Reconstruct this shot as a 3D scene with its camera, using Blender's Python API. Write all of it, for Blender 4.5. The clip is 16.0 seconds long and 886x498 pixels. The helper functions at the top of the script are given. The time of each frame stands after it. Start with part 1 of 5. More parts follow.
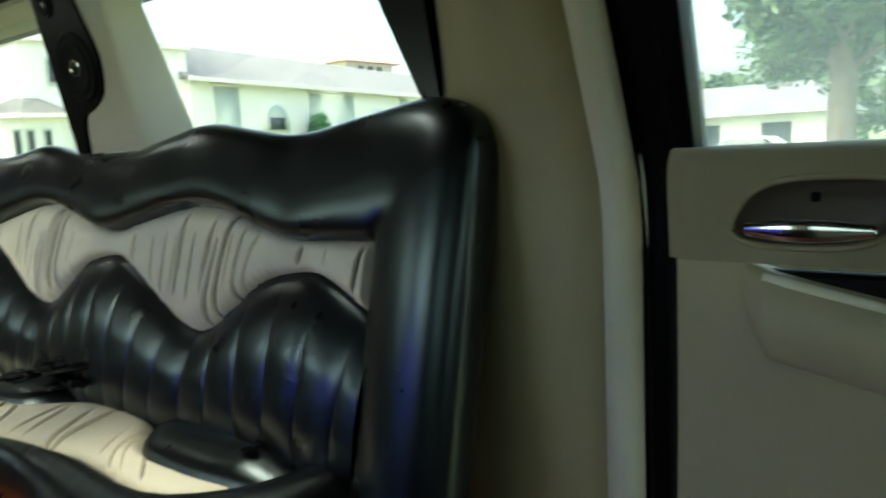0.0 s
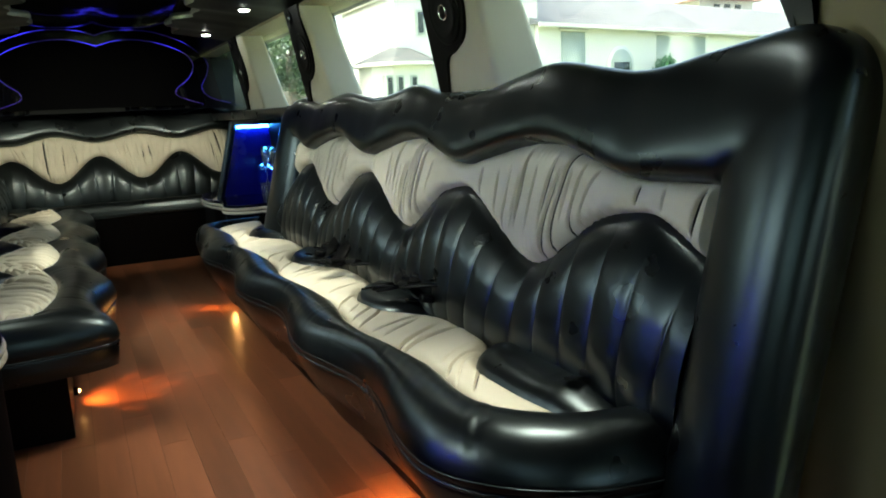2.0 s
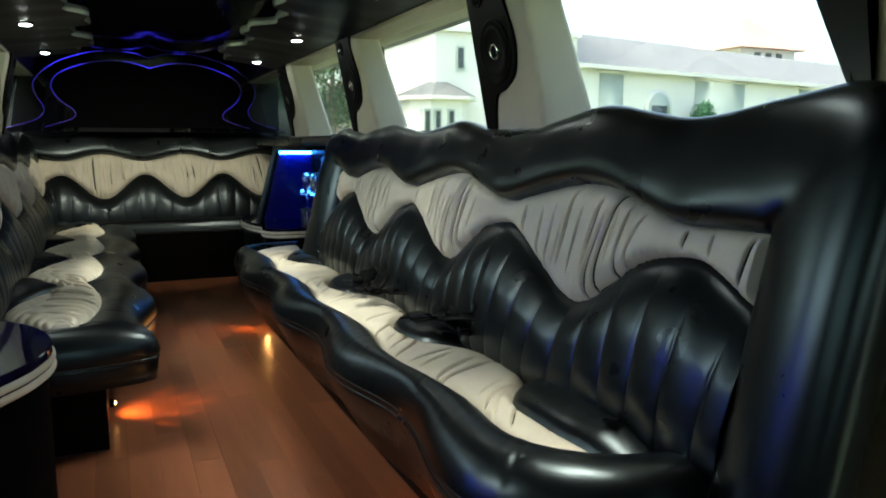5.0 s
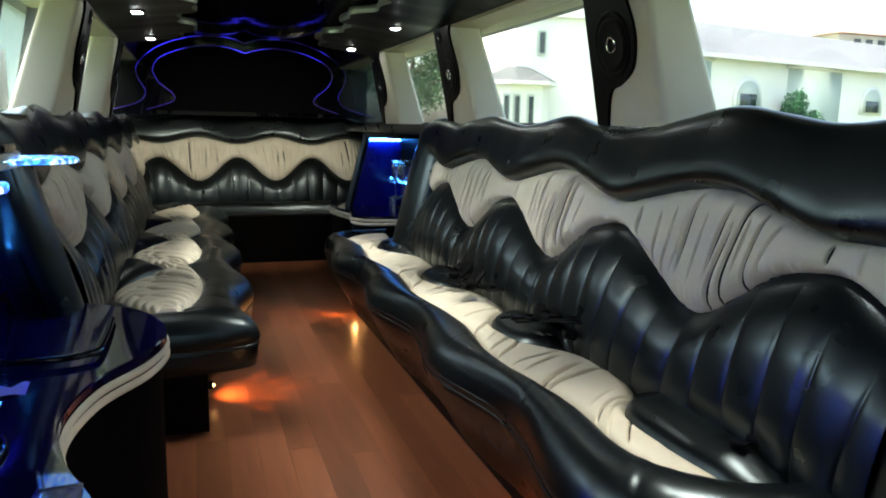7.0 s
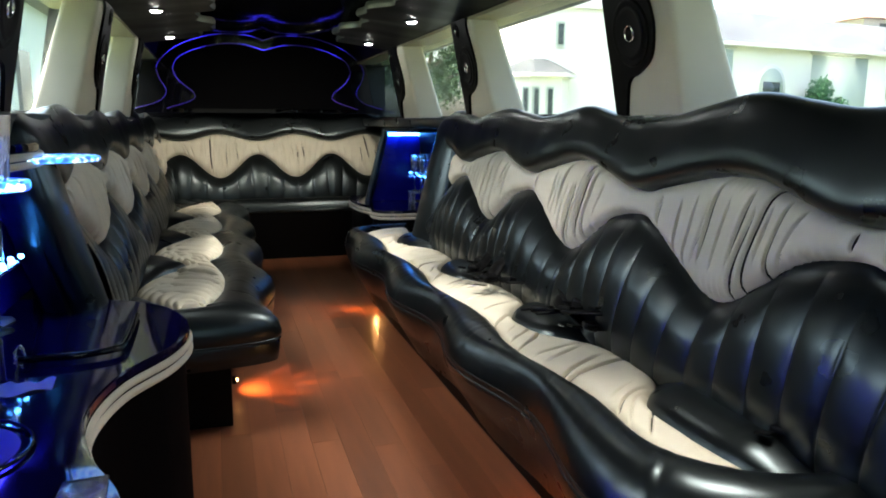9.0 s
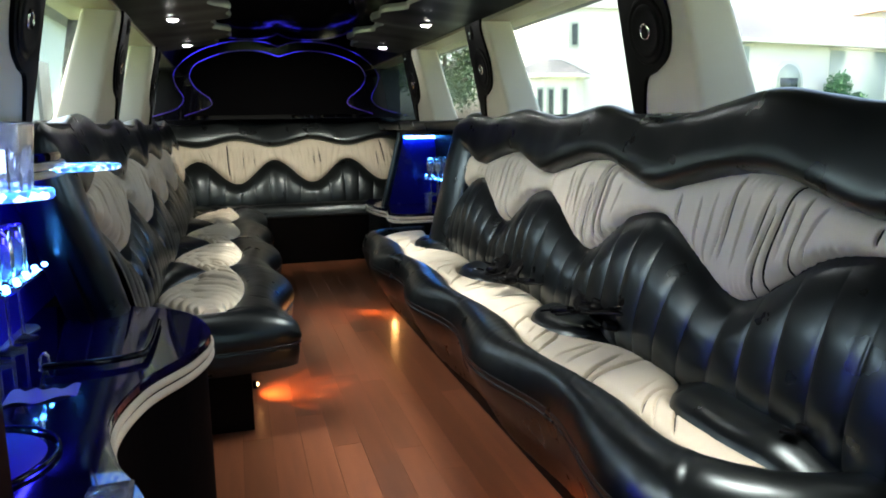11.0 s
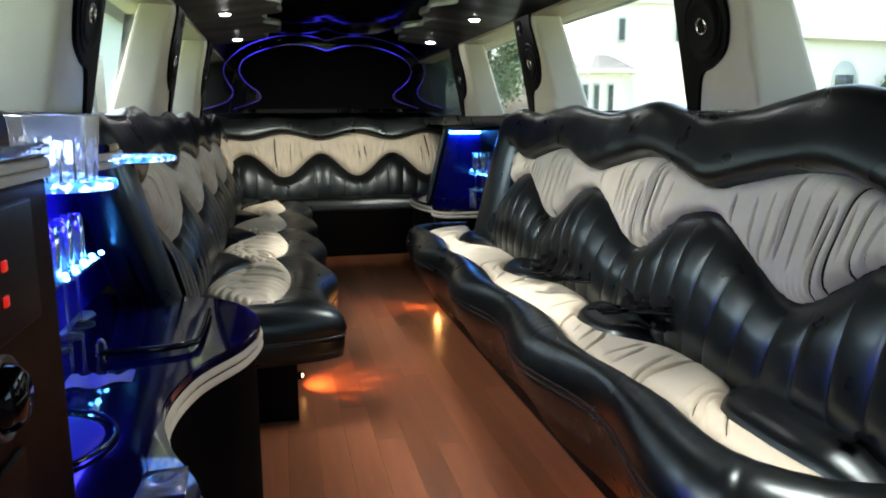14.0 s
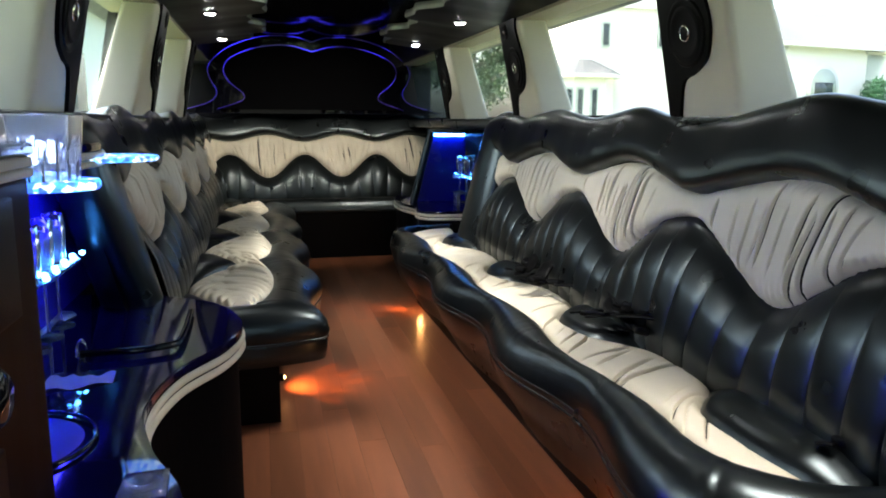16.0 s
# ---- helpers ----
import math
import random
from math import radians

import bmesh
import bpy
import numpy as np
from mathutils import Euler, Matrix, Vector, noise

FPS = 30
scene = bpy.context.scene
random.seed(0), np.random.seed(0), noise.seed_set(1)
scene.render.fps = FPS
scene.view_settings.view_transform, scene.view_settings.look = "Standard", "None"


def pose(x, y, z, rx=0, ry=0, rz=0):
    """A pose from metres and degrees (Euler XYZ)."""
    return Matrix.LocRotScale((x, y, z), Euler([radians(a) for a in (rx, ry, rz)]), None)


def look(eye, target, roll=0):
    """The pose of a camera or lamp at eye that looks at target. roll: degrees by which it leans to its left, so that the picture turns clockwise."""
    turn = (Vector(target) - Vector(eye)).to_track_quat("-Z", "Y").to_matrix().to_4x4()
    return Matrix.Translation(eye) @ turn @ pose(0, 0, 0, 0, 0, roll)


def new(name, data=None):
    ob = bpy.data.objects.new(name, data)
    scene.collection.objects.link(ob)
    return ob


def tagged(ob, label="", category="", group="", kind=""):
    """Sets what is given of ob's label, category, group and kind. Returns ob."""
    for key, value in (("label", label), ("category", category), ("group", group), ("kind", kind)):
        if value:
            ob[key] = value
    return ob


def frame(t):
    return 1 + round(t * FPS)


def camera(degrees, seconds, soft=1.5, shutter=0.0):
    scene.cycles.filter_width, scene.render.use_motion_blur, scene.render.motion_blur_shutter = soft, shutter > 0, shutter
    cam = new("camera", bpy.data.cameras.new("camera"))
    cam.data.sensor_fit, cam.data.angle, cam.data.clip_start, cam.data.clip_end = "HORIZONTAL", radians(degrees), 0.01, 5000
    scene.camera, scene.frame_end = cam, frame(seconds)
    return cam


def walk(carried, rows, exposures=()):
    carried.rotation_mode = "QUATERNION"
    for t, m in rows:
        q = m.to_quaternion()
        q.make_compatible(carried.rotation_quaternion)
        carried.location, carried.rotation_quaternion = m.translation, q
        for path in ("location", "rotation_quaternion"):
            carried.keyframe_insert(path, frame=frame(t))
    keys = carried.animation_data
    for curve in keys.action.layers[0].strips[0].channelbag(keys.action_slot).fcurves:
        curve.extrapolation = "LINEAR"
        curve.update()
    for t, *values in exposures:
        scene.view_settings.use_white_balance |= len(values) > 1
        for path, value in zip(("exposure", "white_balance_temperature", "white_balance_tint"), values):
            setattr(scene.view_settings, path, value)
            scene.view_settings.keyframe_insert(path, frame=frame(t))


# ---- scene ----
cam = camera(62.1, 16.0, soft=1.9, shutter=0.5)
EXPOSURES = [(0, 3.0, 6700, -9), (3, 3.15, 6500, -3), (5.5, 2.8, 6350, -1), (7, 3.04, 6350, 3), (16, 3.34, 6350, 9)]
PATH = [
    (0, (-0.133, 1.084, 0.957), (1.433, 2.297, 0.681), -3.0),
    (0.3, (-0.137, 1.08, 0.961), (1.333, 2.401, 0.653), -2.2),
    (0.5, (-0.134, 1.078, 0.961), (1.256, 2.476, 0.623), -2.7),
    (0.7, (-0.125, 1.092, 0.949), (1.131, 2.609, 0.602), -2.6),
    (1, (-0.13, 1.092, 0.948), (0.855, 2.793, 0.576), -3.1),
    (1.5, (-0.152, 1.084, 0.944), (0.747, 2.834, 0.582), -2.7),
    (2, (-0.14, 1.088, 0.941), (0.733, 2.848, 0.567), -2.6),
    (2.5, (-0.144, 1.08, 0.946), (0.718, 2.847, 0.579), -2.9),
    (3, (-0.141, 1.084, 0.944), (0.705, 2.863, 0.602), -2.6),
    (5.5, (-0.198, 1.085, 0.946), (0.592, 2.905, 0.697), 0.8),
    (6, (-0.216, 1.106, 0.965), (0.491, 2.965, 0.76), 0.0),
    (6.5, (-0.226, 1.142, 0.963), (0.414, 3.016, 0.685), 0.2),
    (7, (-0.242, 1.164, 0.973), (0.386, 3.034, 0.646), 1.2),
    (7.5, (-0.241, 1.164, 0.97), (0.356, 3.042, 0.628), 0.8),
    (8, (-0.236, 1.157, 0.968), (0.35, 3.038, 0.624), 0.3),
    (8.5, (-0.238, 1.163, 0.967), (0.342, 3.045, 0.621), 0.1),
    (9, (-0.238, 1.163, 0.969), (0.336, 3.048, 0.626), 0.2),
    (11.5, (-0.242, 1.165, 0.966), (0.282, 3.066, 0.632), -1.1),
    (12, (-0.241, 1.163, 0.965), (0.269, 3.068, 0.633), -0.9),
    (12.5, (-0.25, 1.173, 0.969), (0.205, 3.09, 0.628), -0.0),
    (13, (-0.255, 1.178, 0.966), (0.167, 3.099, 0.602), -0.1),
    (13.5, (-0.254, 1.175, 0.965), (0.154, 3.098, 0.597), -0.4),
    (14, (-0.256, 1.174, 0.967), (0.167, 3.098, 0.62), -0.4),
    (14.5, (-0.254, 1.17, 0.967), (0.183, 3.092, 0.629), -0.6),
    (15, (-0.258, 1.172, 0.97), (0.194, 3.09, 0.625), 0.3),
    (15.5, (-0.253, 1.171, 0.967), (0.208, 3.084, 0.614), 0.1),
    (16, (-0.258, 1.171, 0.969), (0.209, 3.085, 0.628), 0.3),
]
walk(cam, [(t, look(eye, target, roll)) for t, eye, target, roll in PATH], EXPOSURES)

# ---- light ----
world = bpy.data.worlds.new("overcast_sky")
world.use_nodes = True
scene.world = world
wn = world.node_tree
sky = wn.nodes.new("ShaderNodeTexSky")
sky.sky_type, sky.sun_disc = "NISHITA", False
sky.sun_elevation, sky.sun_rotation = radians(62), radians(284)
sky.air_density, sky.dust_density, sky.ozone_density = 1.0, 6.0, 0.8
wn.nodes["Background"].inputs["Strength"].default_value = 0.15
wn.links.new(sky.outputs[0], wn.nodes["Background"].inputs["Color"])
sun = new("sun", bpy.data.lights.new("sun", "SUN"))
sun.data.energy, sun.data.angle, sun.data.color = 1.15, radians(20), (1.0, 0.96, 0.9)
sun.matrix_world = look((-29, 9, 57), (0, 0, 0))


# ---- materials ----
def material(name, color, rough=0.5, metal=0.0, **k):
    m = bpy.data.materials.new(name)
    m.use_nodes = True
    nt = m.node_tree
    b = nt.nodes["Principled BSDF"]
    b.inputs["Base Color"].default_value = (*color, 1)
    b.inputs["Roughness"].default_value = rough
    b.inputs["Metallic"].default_value = metal
    b.inputs["Specular IOR Level"].default_value = k.get("spec", 0.5)
    b.inputs["Coat Weight"].default_value = k.get("coat", 0.0)
    b.inputs["Coat Roughness"].default_value = k.get("coat_rough", 0.08)
    b.inputs["Sheen Weight"].default_value = k.get("sheen", 0.0)
    if "glow" in k:
        b.inputs["Emission Color"].default_value = (*k["glow"], 1)
        b.inputs["Emission Strength"].default_value = k.get("power", 1.0)
    co = nt.nodes.new("ShaderNodeTexCoord").outputs["Object"]
    if k.get("stretch"):
        mp = nt.nodes.new("ShaderNodeMapping")
        mp.inputs["Scale"].default_value = k["stretch"]
        nt.links.new(co, mp.inputs[0])
        co = mp.outputs[0]
    big = nt.nodes.new("ShaderNodeTexNoise")
    big.inputs["Scale"].default_value = k.get("stain", 4.0)
    big.inputs["Detail"].default_value = 4
    nt.links.new(co, big.inputs["Vector"])
    fine = nt.nodes.new("ShaderNodeTexNoise" if not k.get("cells") else "ShaderNodeTexVoronoi")
    fine.inputs["Scale"].default_value = k.get("grain", 180.0)
    nt.links.new(co, fine.inputs["Vector"])
    var = k.get("vary", 0.2)
    mix = nt.nodes.new("ShaderNodeMix")
    mix.data_type, mix.blend_type = "RGBA", "MULTIPLY"
    ramp = nt.nodes.new("ShaderNodeMapRange")
    ramp.inputs["From Min"].default_value, ramp.inputs["From Max"].default_value = 0.3, 0.7
    ramp.inputs["To Min"].default_value, ramp.inputs["To Max"].default_value = 1 - var, 1 + var * 0.5
    nt.links.new(big.outputs[0], ramp.inputs[0])
    mix.inputs[0].default_value = 1.0
    mix.inputs[6].default_value = (*color, 1)
    nt.links.new(ramp.outputs[0], mix.inputs[7])
    nt.links.new(mix.outputs[2], b.inputs["Base Color"])
    rr = nt.nodes.new("ShaderNodeMapRange")
    rr.inputs["From Min"].default_value, rr.inputs["From Max"].default_value = 0.3, 0.7
    rv = k.get("rough_vary", 0.06)
    rr.inputs["To Min"].default_value, rr.inputs["To Max"].default_value = max(rough - rv, 0.02), rough + rv
    nt.links.new(big.outputs[0], rr.inputs[0])
    nt.links.new(rr.outputs[0], b.inputs["Roughness"])
    bp = nt.nodes.new("ShaderNodeBump")
    bp.inputs["Strength"].default_value, bp.inputs["Distance"].default_value = k.get("bump", 0.15), k.get("deep", 0.002)
    nt.links.new(fine.outputs[0], bp.inputs["Height"])
    nt.links.new(bp.outputs[0], b.inputs["Normal"])
    if k.get("random"):
        info = nt.nodes.new("ShaderNodeObjectInfo")
        r2 = nt.nodes.new("ShaderNodeMapRange")
        r2.inputs["To Min"].default_value, r2.inputs["To Max"].default_value = 1 - k["random"], 1 + k["random"]
        nt.links.new(info.outputs["Random"], r2.inputs[0])
        m2 = nt.nodes.new("ShaderNodeMix")
        m2.data_type, m2.blend_type = "RGBA", "MULTIPLY"
        m2.inputs[0].default_value = 1.0
        nt.links.new(mix.outputs[2], m2.inputs[6])
        nt.links.new(r2.outputs[0], m2.inputs[7])
        nt.links.new(m2.outputs[2], b.inputs["Base Color"])
    return m


def clear(name, color=(1, 1, 1), rough=0.0, ior=1.45, through_light=1.0):
    m = bpy.data.materials.new(name)
    m.use_nodes = True
    b = m.node_tree.nodes["Principled BSDF"]
    b.inputs["Base Color"].default_value = (*color, 1)
    b.inputs["Roughness"].default_value, b.inputs["IOR"].default_value = rough, ior
    b.inputs["Transmission Weight"].default_value = through_light
    return m


def pane_glass(name, color, gloss=0.05, haze=0.04):
    m = bpy.data.materials.new(name)
    m.use_nodes = True
    nt = m.node_tree
    nt.nodes.remove(nt.nodes["Principled BSDF"])
    tr, gl, du, mx, m2 = (nt.nodes.new(n) for n in ("ShaderNodeBsdfTransparent", "ShaderNodeBsdfGlossy", "ShaderNodeBsdfTranslucent", "ShaderNodeMixShader", "ShaderNodeMixShader"))
    tr.inputs[0].default_value, gl.inputs["Roughness"].default_value = (*color, 1), 0.03
    # Haze over the view is put into the pane as a pale translucent layer.
    du.inputs[0].default_value = (0.8, 0.85, 0.8, 1)
    mx.inputs[0].default_value, m2.inputs[0].default_value = gloss, haze
    nt.links.new(tr.outputs[0], mx.inputs[1])
    nt.links.new(gl.outputs[0], mx.inputs[2])
    nt.links.new(mx.outputs[0], m2.inputs[1])
    nt.links.new(du.outputs[0], m2.inputs[2])
    nt.links.new(m2.outputs[0], nt.nodes["Material Output"].inputs[0])
    return m


LEATHER = material("black_leather", (0.0015, 0.0020, 0.0024), 0.29, spec=0.66, grain=420, bump=0.025, deep=0.001, vary=0.3, stain=9, rough_vary=0.02)
LEATHER.node_tree.nodes["Principled BSDF"].inputs["Specular Tint"].default_value = (0.78, 1.0, 0.97, 1)
LEATHER.node_tree.nodes["Principled BSDF"].inputs["Specular Tint"].default_value = (0.84, 1.0, 1.05, 1)
CREAM = material("cream_gathered_vinyl", (0.72, 0.655, 0.525), 0.62, spec=0.2, grain=260, bump=0.1, vary=0.1, stain=7)
IVORY = material("ivory_vinyl", (0.74, 0.71, 0.575), 0.55, grain=320, cells=True, bump=0.1, vary=0.08, stain=3)
BEIGE = material("beige_trim_plastic", (0.46, 0.42, 0.285), 0.6, grain=500, cells=True, bump=0.12, vary=0.1, stain=3)
TAUPE = material("taupe_trim", (0.33, 0.295, 0.185), 0.6, grain=420, cells=True, bump=0.12, vary=0.1, stain=3)
TAN = material("tan_moulded_trim", (0.44, 0.39, 0.235), 0.6, grain=420, cells=True, bump=0.12, vary=0.1, stain=3)
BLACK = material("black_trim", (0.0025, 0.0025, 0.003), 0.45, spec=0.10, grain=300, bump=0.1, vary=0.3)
DARKTRIM = material("dark_brown_plastic", (0.09, 0.075, 0.06), 0.45, grain=400, bump=0.05, vary=0.1)
VALANCE = material("black_satin_valance", (0.0012, 0.0012, 0.0015), 0.42, spec=0.07, grain=200, bump=0.03, vary=0.2)
VELVET = material("black_velvet", (0.0015, 0.0015, 0.002), 0.8, spec=0.03, grain=300, bump=0.1)
GLOSS = material("black_gloss_laminate", (0.003, 0.003, 0.005), 0.03, spec=0.45, grain=8, bump=0.004, vary=0.3, rough_vary=0.01)
CEIL = material("black_mirror_headliner", (0.008, 0.008, 0.010), 0.06, spec=0.6, grain=3.5, bump=0.22, deep=0.012, vary=0.2, rough_vary=0.03)
WOOD = material("red_brown_wood_laminate", (0.205, 0.074, 0.036), 0.33, spec=0.40, grain=30, stretch=(5, 0.4, 5), stain=2.6, vary=0.40, rough_vary=0.05, bump=0.03, random=0.22)
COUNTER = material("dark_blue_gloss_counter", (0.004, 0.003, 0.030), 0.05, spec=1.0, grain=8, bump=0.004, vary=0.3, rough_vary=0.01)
DARKWOOD = material("dark_red_brown_laminate", (0.014, 0.005, 0.003), 0.45, spec=0.06, grain=30, stretch=(5, 5, 0.4), stain=2.6, vary=0.3, bump=0.03)
LILAC = material("pale_lilac", (0.42, 0.42, 0.50), 0.6, bump=0.1, vary=0.06)
CHROME = material("polished_chrome", (0.75, 0.76, 0.78), 0.12, metal=1.0, bump=0.02, vary=0.05)
GREY = material("grey_metal_lip", (0.36, 0.36, 0.33), 0.34, metal=0.7, bump=0.05, vary=0.15)
SPEAKER = material("speaker_cone", (0.010, 0.010, 0.011), 0.7, spec=0.12, grain=600, bump=0.2)
LAMP = material("lamp_lens", (1, 1, 1), 0.3, glow=(1.0, 0.98, 0.93), power=12)
PURPLE = material("violet_light_tube", (0.1, 0.05, 0.6), 0.3, glow=(0.045, 0.035, 1.0), power=0.13)
pn = PURPLE.node_tree
nz, nr, co = pn.nodes.new("ShaderNodeTexNoise"), pn.nodes.new("ShaderNodeMapRange"), pn.nodes.new("ShaderNodeTexCoord")
nz.inputs["Scale"].default_value, nz.inputs["Detail"].default_value = 5.0, 1
for nm, val in (("From Min", 0.50), ("From Max", 0.72), ("To Min", 0.0035), ("To Max", 0.30)):
    nr.inputs[nm].default_value = val
pn.links.new(co.outputs["Object"], nz.inputs["Vector"])
pn.links.new(nz.outputs[0], nr.inputs[0])
ge, sp, fz, mu = (pn.nodes.new(n) for n in ("ShaderNodeNewGeometry", "ShaderNodeSeparateXYZ", "ShaderNodeMapRange", "ShaderNodeMath"))
for nm, val in (("From Min", 1.10), ("From Max", 1.48), ("To Min", 0.12), ("To Max", 1.0)):
    fz.inputs[nm].default_value = val
mu.operation = "MULTIPLY"
pn.links.new(ge.outputs["Position"], sp.inputs[0])
pn.links.new(sp.outputs["Z"], fz.inputs[0])
pn.links.new(nr.outputs[0], mu.inputs[0])
pn.links.new(fz.outputs[0], mu.inputs[1])
pn.links.new(mu.outputs[0], pn.nodes["Principled BSDF"].inputs["Emission Strength"])
BLUE = material("blue_light_strip", (0.05, 0.2, 0.9), 0.3, glow=(0.03, 0.025, 1.0), power=2.8)
CYAN = material("cyan_light_ring", (0.2, 0.5, 0.9), 0.3, glow=(0.06, 0.32, 1.0), power=5.0)
EDGELIT = material("edge_lit_acrylic", (0.3, 0.45, 0.9), 0.08, glow=(0.1, 0.3, 1.0), power=1.0, grain=60, bump=0.5, deep=0.003)
en = EDGELIT.node_tree
nz, cr, co = en.nodes.new("ShaderNodeTexVoronoi"), en.nodes.new("ShaderNodeValToRGB"), en.nodes.new("ShaderNodeTexCoord")
nz.inputs["Scale"].default_value = 120.0
for k, (at_, col) in enumerate(((0.0, (0.01, 0.03, 0.6, 1)), (0.35, (0.03, 0.10, 0.9, 1)), (0.6, (0.06, 0.45, 1.0, 1)), (0.85, (0.75, 0.9, 1.0, 1)))):
    el = cr.color_ramp.elements[k] if k < 2 else cr.color_ramp.elements.new(at_)
    el.position, el.color = at_, col
en.links.new(co.outputs["Object"], nz.inputs["Vector"])
en.links.new(nz.outputs["Color"], cr.inputs[0])
en.links.new(cr.outputs[0], en.nodes["Principled BSDF"].inputs["Emission Color"])
en.nodes["Principled BSDF"].inputs["Emission Strength"].default_value = 0.36
DIM_AMBER = material("amber_side_lamp", (0.9, 0.4, 0.1), 0.3, glow=(1.0, 0.45, 0.14), power=4)
AMBER = material("amber_floor_lamp", (0.9, 0.4, 0.1), 0.3, glow=(1.0, 0.42, 0.12), power=110)
# Strong blue base colour carries the bar's glow where the strip is too weak.
NAVY = material("blue_glow_tone", (0.035, 0.02, 0.62), 0.42, metal=0.0, spec=0.2, bump=0.02, vary=0.1)
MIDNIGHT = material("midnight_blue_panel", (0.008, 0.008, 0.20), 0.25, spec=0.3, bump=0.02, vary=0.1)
ACRYLIC = clear("clear_acrylic", (0.82, 0.88, 1.0), 0.10, 1.46, 0.88)
GLASS = clear("drinking_glass", (0.98, 0.99, 1.0), 0.03, 1.45, 0.93)
FROST = clear("milky_cut_glass", (0.90, 0.93, 1.0), 0.06, 1.45, 0.80)
PANE = pane_glass("window_glass", (0.86, 0.88, 0.85), 0.04, 0.008)
TINTED = pane_glass("lightly_tinted_glass", (0.90, 0.95, 0.93), 0.05, 0.01)
DOORPANE = pane_glass("hazy_door_glass", (0.84, 0.87, 0.84), 0.04, 0.11)
TONED = pane_glass("unseen_door_glass", (0.50, 0.55, 0.53), 0.05, 0.012)
DARKPANE = pane_glass("smoked_rear_glass", (0.28, 0.33, 0.335), 0.05, 0.012)
RED = material("red_indicator", (0.5, 0.02, 0.02), 0.3, glow=(1.0, 0.03, 0.02), power=0.05)
STUCCO = material("white_stucco", (0.74, 0.71, 0.645), 0.85, grain=30, bump=0.3, deep=0.01, stain=0.5, vary=0.08)
SHINGLE = material("grey_roof_shingle", (0.13, 0.13, 0.14), 0.9, grain=20, bump=0.5, deep=0.02, stain=1.2, vary=0.25)
TILE = material("pink_clay_tile", (0.42, 0.26, 0.20), 0.85, grain=12, bump=0.5, deep=0.02, stain=1.0, vary=0.2)
SHADE_GLASS = material("dark_window_glass", (0.05, 0.06, 0.06), 0.15, stain=2)
DARKSHINGLE = material("dark_grey_shingle", (0.085, 0.088, 0.09), 0.9, grain=20, bump=0.5, deep=0.02, stain=1.2, vary=0.25)
SHUTTER = material("sage_panel", (0.42, 0.46, 0.40), 0.7, stain=1.5, vary=0.12)
LAWN = material("lawn_and_drive", (0.16, 0.20, 0.10), 0.95, grain=6, stain=0.08, vary=0.5, bump=0.5, deep=0.03)
ASPHALT = material("pale_asphalt", (0.16, 0.16, 0.155), 0.9, grain=60, stain=0.3, vary=0.2, bump=0.4, deep=0.01)
LEAF = material("green_foliage", (0.055, 0.10, 0.035), 0.6, stain=1.5, vary=0.5, grain=30)
HEDGE = material("bush_foliage", (0.03, 0.12, 0.04), 0.6, stain=3, vary=0.5, grain=30)
BARK = material("grey_bark", (0.18, 0.15, 0.12), 0.9, grain=14, stretch=(4, 4, 0.6), bump=0.8, deep=0.03)
CARPAINT = material("white_car_paint", (0.75, 0.76, 0.76), 0.25, coat=0.6, bump=0.0)
RUBBER = material("tyre_rubber", (0.015, 0.015, 0.015), 0.8)

CX = 0.08  # the car's middle line


# ---- mesh helpers ----
def thing(name, label, category, group="", kind="", at=(0, 0, 0)):
    ob = new(name)
    ob.location = at
    return tagged(ob, label, category, group, kind)


def part(name, bm, mat, parent=None, label="", smooth=True):
    if isinstance(bm, bmesh.types.BMesh):
        me = bpy.data.meshes.new(name)
        bm.normal_update()
        bm.to_mesh(me)
        bm.free()
    else:
        me = bm
    me.materials.append(mat)
    if smooth:
        me.polygons.foreach_set("use_smooth", [True] * len(me.polygons))
    ob = new(name, me)
    if parent is not None:
        ob.parent = parent
        up = parent
        off = Vector((0, 0, 0))
        while up is not None:
            off += up.location
            up = up.parent
        ob.location = -off
    if label:
        ob["label"] = label
    return ob


def sheet(fn, nu, nv, loop_u=False, loop_v=False):
    """A mesh from fn(u, v) over the unit square."""
    verts, faces = [], []
    cu, cv = (nu if loop_u else nu + 1), (nv if loop_v else nv + 1)
    for i in range(cu):
        for j in range(cv):
            verts.append(tuple(fn(i / nu, j / nv)))
    for i in range(nu):
        for j in range(nv):
            a, b = (i + 1) % cu, (j + 1) % cv
            faces.append((i * cv + j, a * cv + j, a * cv + b, i * cv + b))
    me = bpy.data.meshes.new("sheet")
    me.from_pydata(verts, [], faces)
    me.update()
    return me


def hexa(pts, bevel=0.0, seg=2):
    """A box from eight corners: four below in a ring, then four above."""
    bm = bmesh.new()
    v = [bm.verts.new(p) for p in pts]
    for f in ((0, 3, 2, 1), (4, 5, 6, 7), (0, 1, 5, 4), (1, 2, 6, 5), (2, 3, 7, 6), (3, 0, 4, 7)):
        bm.faces.new([v[i] for i in f])
    bmesh.ops.recalc_face_normals(bm, faces=bm.faces)
    if bevel:
        bmesh.ops.bevel(bm, geom=list(bm.edges), offset=bevel, segments=seg, affect="EDGES", profile=0.6)
    return bm


def box(x0, x1, y0, y1, z0, z1, bevel=0.0, seg=2):
    return hexa([(x0, y0, z0), (x1, y0, z0), (x1, y1, z0), (x0, y1, z0), (x0, y0, z1), (x1, y0, z1), (x1, y1, z1), (x0, y1, z1)], bevel, seg)


